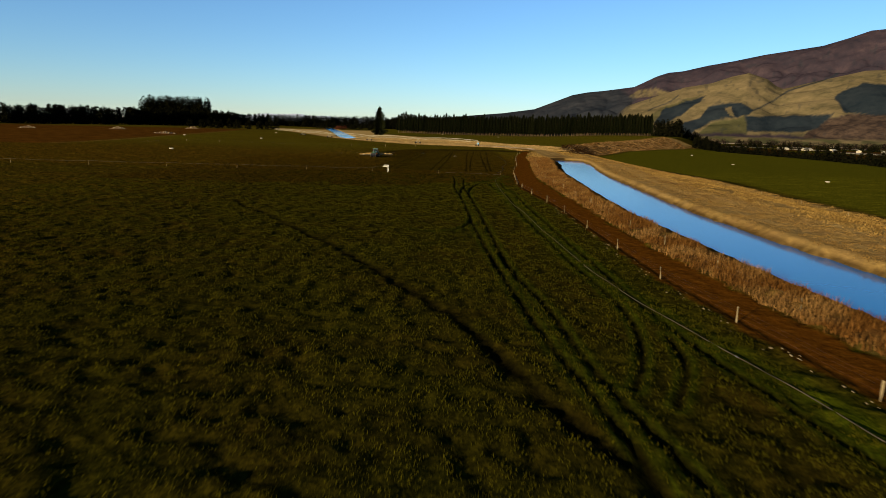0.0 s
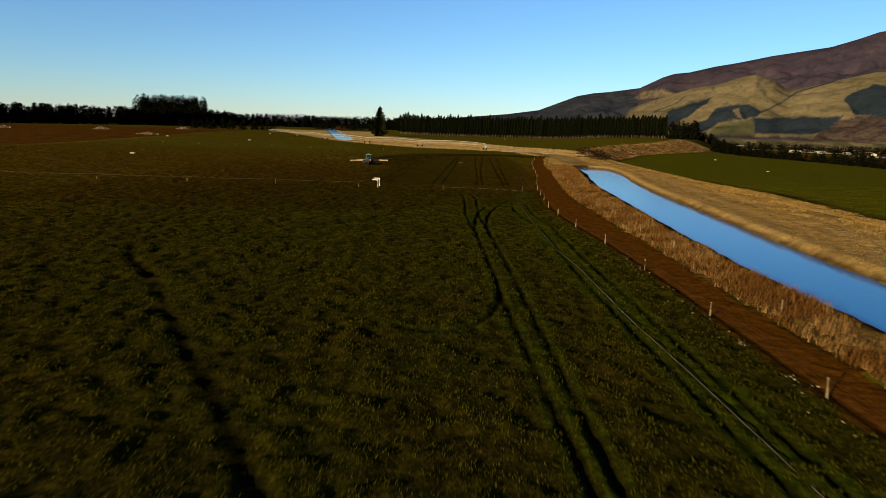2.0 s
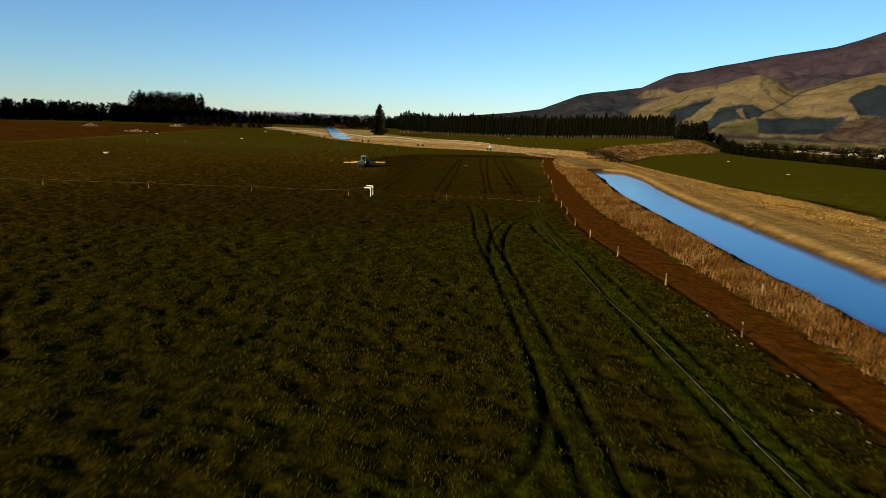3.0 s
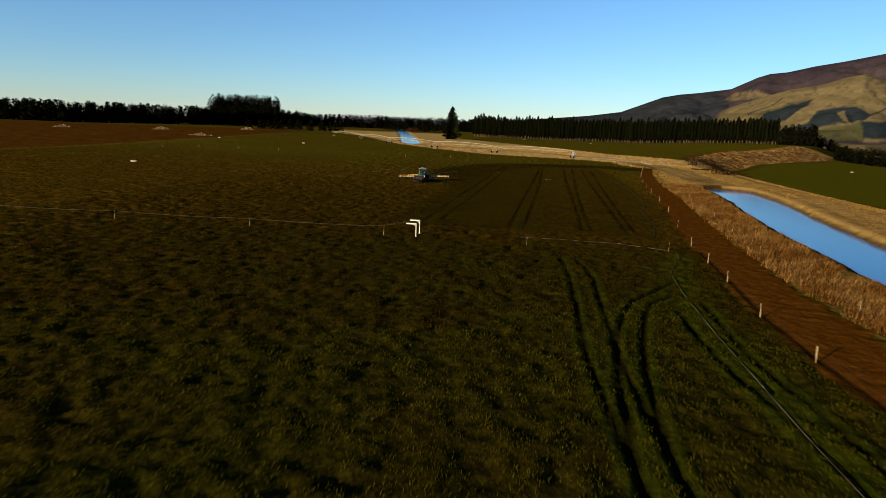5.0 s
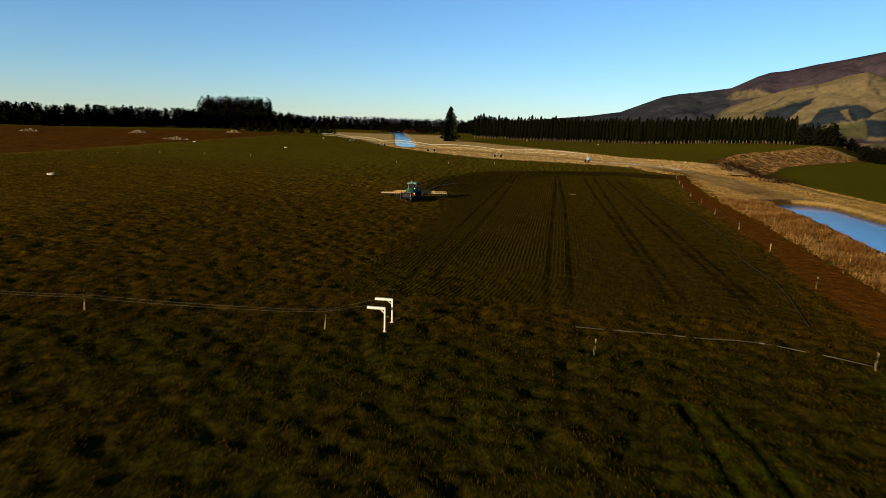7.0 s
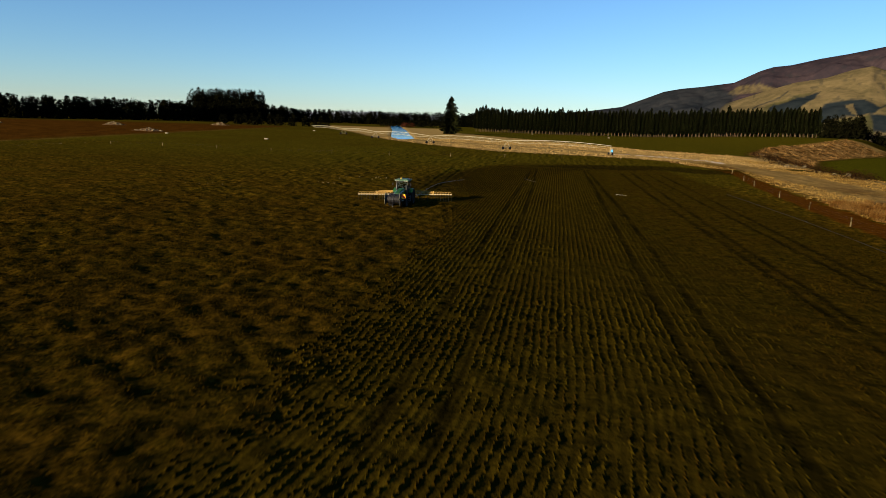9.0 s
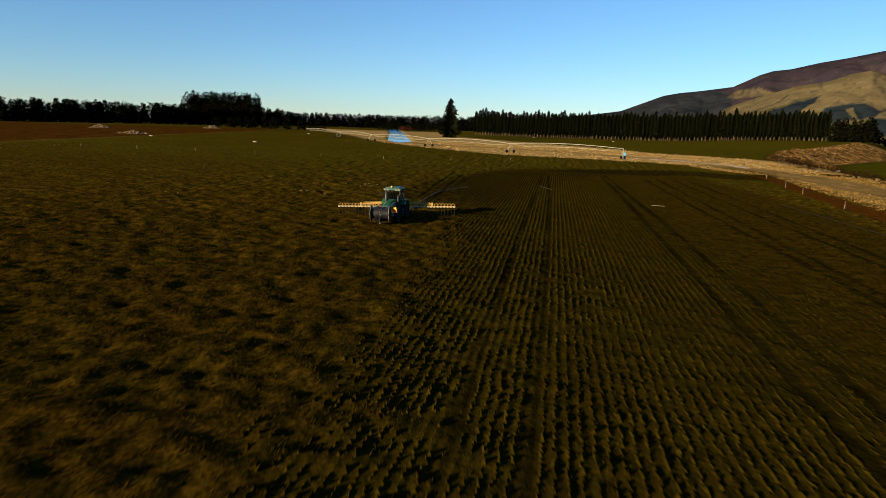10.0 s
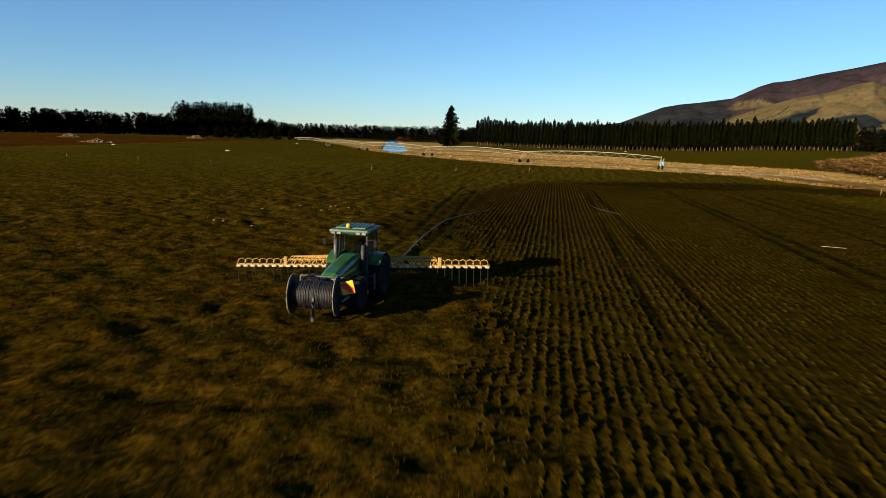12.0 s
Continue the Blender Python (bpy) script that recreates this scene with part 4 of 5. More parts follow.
POSTS = [post_mesh(k) for k in range(4)]


def fence(name, label, places, wires, h=1.15):
    ob = thing(name, label, "fence")
    r = rng(len(places))
    tops = []
    for x, y in places:
        p = new("post", POSTS[r.randrange(4)])
        z = height(x, y)
        p.matrix_basis = pose(x, y, z, r.uniform(-3, 3), r.uniform(-3, 3), r.uniform(0, 360)) @ Matrix.Diagonal((1, 1, h / 1.15, 1))
        p.parent = ob
        tops.append((x, y, z))
    for wz in wires:
        b = Build()
        b.tube([(x, y, z + wz) for x, y, z in tops], 0.0018, 4)
        part("wire", b, DSTEEL, ob, "thin grey fence wire")
    return ob


fence("post_and_wire_fence", "weathered wooden post and wire fence along the lane", FENCE[1:], (0.45, 0.8, 1.05))
fence("post_and_wire_fence", "weathered post and wire fence in tall dry grass",
      [(float(xat(LANE_R, y)) + 1.9, y) for y in (46, 59.5, 73, 86.6, 99.2, 111.9, 125, 139, 153, 169, 180, 196, 212, 229, 246)], (0.5, 1.0))
fence("post_and_wire_fence", "line of pale fence posts across the far pasture",
      [(-168, 372), (-148, 371), (-128.5, 370.8), (-108.5, 369), (-87.5, 368), (-70, 373), (-50.8, 379), (-33.5, 385.6), (-14.5, 394), (6, 403), (20, 403.5), (32, 398)], (0.6, 1.05))
fence("post_and_wire_fence", "posts along the top of the dry slope", [(88 + 1.5 * math.sin(k), 150 + 24 * k) for k in range(12)], (0.6, 1.05), 1.2)


def tape_fence():
    ob = thing("electric_tape_fence", "white electric tape strung between thin posts", "fence")
    spots = [(-150, 168.5), (-128, 169.5), (-107, 171), (-86, 172.6), (-66.6, 174.1), (-47.2, 174.9), (-28.9, 175.7)]
    for x, y in spots:
        p = new("post", POSTS[0])
        p.matrix_basis = pose(x, y, height(x, y), 4, 5, 0) @ Matrix.Diagonal((0.7, 0.7, 1.0, 1))
        p.parent = ob
    for dz, dy in ((1.12, 0.0), (0.95, 1.2)):
        b = Build()
        run = []
        for (ax, ay), (bx, by) in zip(spots[:-1], spots[1:]):
            for k in range(6):
                t = k / 6
                run.append((ax + (bx - ax) * t, ay + (by - ay) * t + dy, dz - 0.25 * 4 * t * (1 - t) * 0.6))
        run += [(-28.9, 175.7 + dy, dz + 0.1), (-26.0, 176.3 + dy * 1.2, 1.72)]
        b.tube(run, 0.008, 5)
        part("tape", b, TAPE, ob, "pale sagging electric tape")
    for (x, y) in ((-10.2, 174.9), (7.1, 175.8)):
        p = new("post", POSTS[1])
        p.matrix_basis = pose(x, y, height(x, y), 0, 0, 30)
        p.parent = ob
    return ob


tape_fence()


def gate_frame():
    ob = thing("white_gate_frame", "pair of white painted steel gate posts with top arms", "gate")
    for x, y in ((-24.7, 176.4), (-24.55, 178.0)):
        z = height(x, y)
        b = Build()
        b.box((x, y, z + 0.87), (0.11, 0.11, 1.78), bevel=0.015)
        part("upright", b, WHITE, ob)
        b = Build()
        b.box((x - 0.62, y, z + 1.72), (1.35, 0.16, 0.17), bevel=0.02)
        b.add([(x - 0.45, y - 0.02, z + 1.70), (x - 0.38, y - 0.02, z + 1.70), (x - 0.04, y - 0.02, z + 1.34), (x - 0.04, y - 0.02, z + 1.42),
               (x - 0.45, y + 0.02, z + 1.70), (x - 0.38, y + 0.02, z + 1.70), (x - 0.04, y + 0.02, z + 1.34), (x - 0.04, y + 0.02, z + 1.42)],
              [(0, 1, 3, 2), (4, 6, 7, 5), (0, 2, 6, 4), (1, 5, 7, 3)])
        part("arm", b, WHITE, ob)
        b = Build()
        b.box((x, y, z + 0.02), (0.26, 0.26, 0.05), bevel=0.01)
        part("base_plate", b, GALV, ob, "grey steel base plate")
    return ob


gate_frame()


def ground_hose(name, label, line, radius, mat, joints=True):
    xs, ys = np.array([p[0] for p in line]), np.array([p[1] for p in line])
    z = terrain(xs, ys)[0]
    z = np.convolve(np.pad(z, 4, "edge"), np.ones(9) / 9, "valid") + 0.03
    b = Build()
    b.tube([(x, y, zz + radius * 0.7 + 0.02) for x, y, zz in zip(xs, ys, z)], radius, 8)
    ob = thing(name, label, "hose")
    part("hose_line", b, mat, ob, smooth=True)
    for k in range(12, len(line) - 1 if joints else 0, 60):
        a, c = Vector((xs[k], ys[k], z[k] + radius * 0.7 + 0.02)), Vector((xs[k + 1], ys[k + 1], z[k + 1] + radius * 0.7 + 0.02))
        b = Build()
        b.tube([a, a + (c - a).normalized() * 0.3], radius * 1.3, 10)
        part("coupling", b, DSTEEL, ob, "dark steel hose coupling")
    return ob


ground_hose("drag_hose", "pale grey drag hose lying across the pasture", HOSE, 0.036, HOSEPALE)
ground_hose("drag_hose", "dark drag hose looped on the worked ground", HOSE_LOOP, 0.03, RUBBER)
ground_hose("drag_hose", "grey drag hose trailing behind the tractor", spline([(-39.1, 258.6), (-39.12, 265), (-39.18, 268.7), (-39.35, 273.7), (-39.38, 279), (-39.2, 284.3), (-38.6, 288.5), (-37.4, 292), (-35.8, 295.5)], 0.8), 0.055, HOSEGREY, False)
ground_hose("drag_hose", "short pale length of hose on the grass", spline([(-24.4, 306.5), (-23.6, 302), (-21.8, 297.6)], 0.5), 0.035, HOSEPALE)
ground_hose("pipe_offcut", "short pale pipe lying on the worked ground", [(-8.4, 280.7), (-7.9, 280.6), (-7.3, 280.5), (-6.7, 280.3)], 0.022, CONCRETE, False)


# ---- tractor ----
def wheel(name, parent, x, y, r, w, dish):
    side = 1 if x > 0 else -1
    b = Build()
    h = w / 2
    b.lathe([(-h * 0.7, r * 0.56), (-h, r * 0.72), (-h, r * 0.90), (-h * 0.8, r * 0.965), (h * 0.8, r * 0.965), (h, r * 0.90), (h, r * 0.72), (h * 0.7, r * 0.56)], "x", (x, y, r), 36)
    for k in range(20):
        for s in (-1, 1):
            a = 2 * math.pi * (k + (0.5 if s > 0 else 0)) / 20
            m = Euler((a, 0, 0)).to_matrix().to_4x4() @ Euler((0, 0, s * 0.6)).to_matrix().to_4x4()
            c = Vector((s * h * 0.48, 0, 0)) + Euler((a, 0, 0)).to_matrix() @ Vector((0, 0, r * 0.98))
            b.box(Vector((x, y, r)) + c, (h * 1.05, 0.055, 0.06), m)
    tyre_parent = thing(name, "", "")
    tyre_parent.parent = parent
    part("tyre", b, RUBBER, tyre_parent, "black lugged tyre")
    b = Build()
    b.lathe([(-side * h * 0.6, r * 0.57), (side * h * 0.55, r * 0.57), (side * h * 0.62, r * 0.53), (side * h * dish, r * 0.34), (side * h * dish, r * 0.16), (side * h * (dish + 0.25), r * 0.14), (side * h * (dish + 0.25), 0.01)], "x", (x, y, r), 28)
    part("rim", b, YELLOW, tyre_parent, "yellow wheel rim", True)
    return tyre_parent


def tractor():
    ob = thing("tractor", "green tractor with a hose reel in front and yellow boom behind", "tractor", m=pose(-39.38, 255.8, height(-39.38, 255.8) + 0.02, 0, 0, -1.5) @ Matrix.Scale(1.04, 4))
    # chassis
    b = Build()
    b.box((0, -0.6, 0.85), (0.55, 4.2, 0.5), bevel=0.06)
    b.box((0, -1.95, 0.72), (1.5, 0.22, 0.22), bevel=0.04)
    b.box((0, 1.1, 0.95), (1.6, 0.34, 0.34), bevel=0.06)
    b.box((0, 1.5, 0.9), (0.7, 0.6, 0.35), bevel=0.05)
    b.box((-0.62, 0.0, 0.85), (0.4, 1.0, 0.5), bevel=0.08)
    b.box((0.62, 0.0, 0.85), (0.4, 1.0, 0.5), bevel=0.08)
    part("chassis", b, DSTEEL, ob)
    # hood
    b = Build()
    prof = [(-2.95, 0.36, 1.10, 1.62), (-2.80, 0.42, 1.08, 1.76), (-1.8, 0.44, 1.08, 1.94), (-0.6, 0.46, 1.08, 2.08), (-0.12, 0.50, 1.08, 2.12)]
    ring = []
    for y, hw, z0, z1 in prof:
        ring.append([(-hw, y, z0), (-hw, y, z1 - 0.20), (-hw * 0.86, y, z1 - 0.07), (-hw * 0.55, y, z1), (hw * 0.55, y, z1), (hw * 0.86, y, z1 - 0.07), (hw, y, z1 - 0.20), (hw, y, z0)])
    n0 = 8
    b.add([p for g in ring for p in g], [(i * n0 + k, i * n0 + k + 1, (i + 1) * n0 + k + 1, (i + 1) * n0 + k) for i in range(len(ring) - 1) for k in range(n0 - 1)] + [tuple(range(n0 - 1, -1, -1)), tuple((len(ring) - 1) * n0 + k for k in range(n0))])
    hood = part("hood", b, GREEN, ob, "sloping green bonnet")
    b = Build()
    b.box((0, -2.965, 1.32), (0.60, 0.05, 0.36), bevel=0.02)
    for k in range(6):
        b.box((0, -3.0, 1.18 + 0.055 * k), (0.54, 0.02, 0.022))
    part("grille", b, CABIN, hood, "black slatted grille")
    for s in (-1, 1):
        b = Build()
        b.box((s * 0.20, -2.975, 1.54), (0.20, 0.05, 0.10), bevel=0.02)
        part("headlight", b, LENS, hood, "clear headlight")
        b = Build()
        b.box((s * 0.455, -1.6, 1.58), (0.01, 1.7, 0.10))
        part("stripe", b, YELLOW, hood, "yellow side stripe")
    # cab
    b = Build()
    corners = ((-0.78, -0.10), (0.78, -0.10), (0.80, 1.45), (-0.80, 1.45))
    for x, y in corners:
        b.tube([(x, y, 1.25), (x * 0.97, y + (0.06 if y < 0 else -0.05), 3.0)], 0.05, 6)
    for x in (-0.82, 0.82):
        b.tube([(x, 0.72, 1.3), (x * 0.96, 0.72, 3.0)], 0.04, 6)
    b.box((0, 0.68, 1.25), (1.65, 1.6, 0.12), bevel=0.03)
    b.box((0, -0.10, 1.55), (1.5, 0.06, 0.5), bevel=0.02)
    b.box((0, 0.68, 3.0), (1.6, 1.6, 0.08), bevel=0.03)
    part("cab_frame", b, CABIN, ob, "black cab frame")
    for nm, lo, hi in (("windscreen", ((-0.73, -0.11), (0.73, -0.11)), ((-0.70, -0.05), (0.70, -0.05))), ("rear_window", ((0.74, 1.46), (-0.74, 1.46)), ((0.72, 1.41), (-0.72, 1.41))),
                       ("side_window", ((-0.81, 1.4), (-0.81, -0.05)), ((-0.77, 1.38), (-0.77, 0.0))), ("side_window", ((0.81, -0.05), (0.81, 1.4)), ((0.77, 0.0), (0.77, 1.38)))):
        b = Build()
        z0 = 1.8 if nm == "windscreen" else 1.4
        out = Vector((lo[1][1] - lo[0][1], lo[0][0] - lo[1][0], 0)).normalized() * 0.012
        q = [Vector((*lo[0], z0)), Vector((*lo[1], z0)), Vector((*hi[1], 2.95)), Vector((*hi[0], 2.95))]
        b.hexa([p - out for p in q], [p + out for p in q])
        part(nm, b, GLASS, ob, "clear tinted cab glass")
    b = Build()
    b.box((0, 0.66, 3.14), (1.86, 2.05, 0.20), bevel=0.09)
    b.box((0, 0.72, 3.26), (1.40, 1.55, 0.10), bevel=0.05)
    for k in range(5):
        b.box((-0.5 + 0.25 * k, 0.7, 3.315), (0.05, 1.3, 0.02))
    roof = part("roof", b, DGREEN, ob, "faded green cab roof")
    for x in (-0.72, -0.45, 0.45, 0.72):
        b = Build()
        b.box((x, -0.40, 3.08), (0.20, 0.06, 0.10), bevel=0.02)
        part("work_light", b, LENS, roof, "square roof work light")
    b = Build()
    b.lathe([(3.30, 0.10), (3.33, 0.11), (3.45, 0.10), (3.49, 0.05)], "z", (-0.10, -0.10, 0), 16)
    part("beacon", b, YELLOW, roof, "yellow flashing beacon", True)
    b = Build()
    b.tube([(0.74, 0.9, 3.2), (0.76, 0.95, 3.40)], 0.010, 5)
    b.box((0.75, 0.9, 3.27), (0.06, 0.06, 0.07), bevel=0.015)
    part("aerial", b, DRED, roof, "dark red aerial base")
    b = Build()
    b.box((0.0, 0.95, 1.62), (0.56, 0.52, 0.16), bevel=0.06)
    b.box((0.0, 1.22, 2.0), (0.54, 0.14, 0.75), bevel=0.06)
    part("driver_seat", b, CABIN, ob, "empty dark driver's seat")
    b = Build()
    b.tube([(0.0, 0.28, 1.5), (0.0, 0.42, 2.02)], 0.035, 6)
    ringp = [Vector((0.2 * math.cos(a), 0.42 - 0.08 * math.sin(a), 2.05 + 0.18 * math.sin(a))) for a in [2 * math.pi * k / 16 for k in range(17)]]
    b.tube(ringp, 0.018, 5)
    part("steering_wheel", b, CABIN, ob)
    b = Build()
    b.box((0.42, 0.5, 2.05), (0.22, 0.26, 0.34), bevel=0.04)
    b.box((0.2, 0.3, 1.9), (0.5, 0.2, 0.2), bevel=0.04)
    part("console", b, GREEN, ob, "green side console")
    # exhaust, mirrors, steps
    b = Build()
    b.tube([(-0.62, -0.22, 1.4), (-0.66, -0.22, 1.6)], 0.06, 10)
    b.tube([(-0.66, -0.22, 1.6), (-0.66, -0.22, 2.75)], 0.10, 12)
    b.tube([(-0.66, -0.22, 2.75), (-0.66, -0.22, 3.02), (-0.66, -0.12, 3.16)], 0.055, 10)
    part("exhaust_stack", b, DSTEEL, ob, "grey steel exhaust stack", True)
    b = Build()
    b.tube([(0.62, -0.25, 1.45), (0.64, -0.25, 2.55)], 0.09, 12)
    part("air_intake", b, CABIN, ob, "black air intake pipe", True)
    for s in (-1, 1):
        b = Build()
        b.tube([(s * 0.8, -0.1, 2.75), (s * 1.18, -0.18, 2.78)], 0.018, 5)
        b.box((s * 1.2, -0.2, 2.62), (0.16, 0.07, 0.30), bevel=0.03)
        part("mirror", b, RUBBER, ob, "black side mirror")
        b = Build()
        for k in range(12):
            a0, a1 = math.pi * (0.08 + 0.72 * k / 12), math.pi * (0.08 + 0.72 * (k + 1) / 12)
            c0, c1 = (1.1 + 1.08 * math.cos(a0), 0.95 + 1.05 * math.sin(a0)), (1.1 + 1.08 * math.cos(a1), 0.95 + 1.05 * math.sin(a1))
            x0, x1 = sorted((s * 0.72, s * 1.30))
            b.hexa([(x0, c0[0], c0[1]), (x1, c0[0], c0[1]), (x1, c1[0], c1[1]), (x0, c1[0], c1[1])], [(x0, c0[0], c0[1] + 0.03), (x1, c0[0], c0[1] + 0.03), (x1, c1[0], c1[1] + 0.03), (x0, c1[0], c1[1] + 0.03)])
        part("fender", b, GREEN, ob, "green rear mudguard")
        wheel("front_wheel", ob, s * 0.92, -1.95, 0.74, 0.50, 0.2)
        wheel("rear_wheel", ob, s * 1.0, 1.1, 0.95, 0.66, -0.1)
        b = Build()
        for k in range(3):
            b.box((s * 0.98, -0.02, 0.5 + 0.3 * k), (0.34, 0.30, 0.03), bevel=0.01)
        b.box((s * 1.12, -0.02, 0.85), (0.03, 0.32, 0.75))
        part("steps", b, DSTEEL, ob)
    # front reel
    b = Build()
    for s in (-1, 1):
        b.tube([(s * 0.42, -2.8, 0.78), (s * 0.46, -3.2, 0.9), (s * 0.46, -3.4, 1.0)], 0.06, 6)
        b.tube([(s * 1.02, -3.4, 0.95), (s * 1.02, -3.4, 1.72)], 0.045, 6)
        b.tube([(s * 1.02, -3.4, 0.95), (s * 1.02, -4.2, 0.95)], 0.05, 6)
    b.tube([(-1.02, -3.4, 1.72), (1.02, -3.4, 1.72)], 0.04, 6)
    b.tube([(-1.02, -3.4, 0.95), (1.02, -3.4, 0.95)], 0.06, 6)
    part("reel_frame", b, DSTEEL, ob, "dark steel reel frame")
    reel = thing("hose_reel", "", "")
    reel.parent = ob
    reel.location, reel.rotation_euler = (-0.55, 0.02, 0), (0, 0, radians(6))
    for s in (-1, 1):
        b = Build()
        b.lathe([(s * 0.86, 0.10), (s * 0.86, 0.75), (s * 0.88, 0.80), (s * 0.91, 0.80), (s * 0.93, 0.75), (s * 0.93, 0.10)], "x", (0, -4.2, 1.15), 40)
        for k in range(8):
            a = math.pi * k / 4
            m = Euler((a, 0, 0)).to_matrix().to_4x4()
            spoke = Build()
            spoke.box(Vector((s * 0.945, -4.2, 1.15)) + m.to_3x3() @ Vector((0, 0, 0.42)), (0.03, 0.05, 0.68), m)
            part("spoke", spoke, NAVY, reel)
        part("flange", b, NAVY, reel, "dark blue reel flange")
        b = Build()
        rim = [Vector((s * 0.90, -4.2 + 0.805 * math.cos(a), 1.15 + 0.805 * math.sin(a))) for a in [2 * math.pi * k / 40 for k in range(41)]]
        b.tube(rim, 0.013, 6, False)
        part("rim_tube", b, GALV, reel, "bare metal reel rim")
    b = Build()
    r = rng(3)
    prof, a = [], -0.84
    while a < 0.84:
        w = r.uniform(0.045, 0.075)
        c = 0.56 + r.uniform(-0.02, 0.03) - 0.10 * (abs(a) / 0.84) ** 3
        prof += [(a, c - 0.03), (a + w * 0.3, c + 0.005), (a + w * 0.7, c + 0.005), (a + w * 0.97, c - 0.03)]
        a += w
    b.lathe([(p, q) for p, q in prof if p < 0.85], "x", (0, -4.2, 1.15), 36)
    part("wound_hose", b, HOSEMAT, reel, "black hose wound on the drum")
    b = Build()
    b.tube([(0.06, -4.70, 1.35), (0.06, -4.80, 1.10), (0.05, -4.80, 0.70), (0.06, -4.76, 0.36)], 0.075, 10)
    part("hose_end", b, HOSEMAT, reel, "loose hose end hanging down", True)
    b = Build()
    b.tube([(0.06, -4.76, 0.38), (0.07, -4.75, 0.22)], 0.085, 12)
    part("coupling", b, DSTEEL, reel, "dull steel hose coupling")
    b = Build()
    b.box((1.20, -4.05, 1.50), (0.52, 0.03, 0.52), Euler((0, radians(-14), radians(10))).to_matrix().to_4x4(), 0.01)
    board = part("hazard_board", b, ORANGE, ob, "amber and red diagonal hazard board")
    b = Build()
    m = Euler((0, radians(-14), radians(10))).to_matrix().to_4x4()
    q = [m @ Vector(p) + Vector((1.20, -4.05, 1.50)) for p in ((-0.23, -0.02, 0.23), (-0.23, -0.02, 0.05), (0.05, -0.02, -0.23), (0.23, -0.02, -0.23), (0.23, -0.02, -0.05), (-0.05, -0.02, 0.23))]
    b.add(q, [(0, 1, 2, 3, 4, 5)])
    part("red_stripe", b, RED, board, "red diagonal band")
    # rear boom
    b = Build()
    b.box((0, 3.2, 1.05), (2.3, 0.12, 0.14), bevel=0.02)
    b.box((0, 3.2, 1.60), (2.3, 0.12, 0.14), bevel=0.02)
    for x in (-1.1, -0.4, 0.4, 1.1):
        b.box((x, 3.2, 1.32), (0.10, 0.10, 0.50), bevel=0.02)
    for s in (-1, 1):
        b.tube([(s * 0.42, 2.1, 0.7), (s * 0.42, 3.15, 0.95)], 0.05, 6)
    b.tube([(0, 2.1, 1.2), (0, 3.15, 1.55)], 0.05, 6)
    part("boom_frame", b, CREAM, ob).location.y = -0.85
    b = Build()
    b.lathe([(1.68, 0.12), (1.72, 0.30), (1.98, 0.34), (2.12, 0.26), (2.16, 0.08)], "z", (0, 3.35, 0), 20)
    part("distributor", b, DSTEEL, ob, "round slurry distributor head", True).location.y = -0.85
    for s in (-1, 1):
        wing = thing("boom_wing", "", "")
        wing.parent = ob
        wing.location, wing.rotation_euler, wing.scale = (0.36, -0.85, -0.2), (0, radians(-1.5), radians(9)), (0.97, 1, 1)
        b = Build()
        b.box((s * 3.85, 3.25, 1.28), (5.3, 0.11, 0.11), bevel=0.02)
        b.box((s * 2.5, 3.25, 1.55), (2.6, 0.08, 0.08), bevel=0.02)
        for k in range(6):
            b.tube([(s * (1.3 + 0.45 * k), 3.25, 1.28), (s * (1.3 + 0.45 * (k + 0.5)), 3.25, 1.55), (s * (1.3 + 0.45 * (k + 1)), 3.25, 1.28)], 0.022, 5)
        b.box((s * 3.95, 3.23, 1.45), (0.18, 0.20, 0.50), bevel=0.03)
        part("main_tube", b, CREAM, wing, "cream yellow boom tube")
        b = Build()
        for k in range(9):
            for j in range(2):
                b.tube([(s * 0.3, 3.35, 1.95 - 0.02 * k), (s * 1.2, 3.32 + 0.1 * j, 1.66 + 0.012 * k), (s * (2.2 + 0.18 * k), 3.3 + 0.05 * j, 1.62 + 0.010 * k), (s * (2.6 + 0.18 * k), 3.3, 1.40)], 0.025, 5)
        part("hose_bundle", b, CREAM, wing, "bundle of yellow feeder hoses")
        for k in range(14):
            x = s * (1.55 + 0.366 * k)
            b = Build()
            b.tube([(x - s * 0.32, 3.3, 1.36), (x - s * 0.24, 3.28, 1.53), (x - s * 0.10, 3.24, 1.60), (x + s * 0.04, 3.20, 1.56), (x + s * 0.10, 3.18, 1.44), (x + s * 0.10, 3.18, 1.30)], 0.024, 6)
            part("hose_loop", b, CREAM, wing, "arched yellow feeder hose", True)
            b = Build()
            b.box((x + s * 0.06, 3.17, 1.24), (0.22, 0.13, 0.11), bevel=0.03)
            part("clamp", b, PALE, wing, "pale hose clamp")
            b = Build()
            b.tube([(x + s * 0.10, 3.18, 1.2), (x + s * 0.10, 3.20, 0.6), (x + s * 0.11, 3.28, 0.28)], 0.024, 6)
            part("dropper", b, RUBBER, wing, "black dropper hose")
    return ob


tractor()


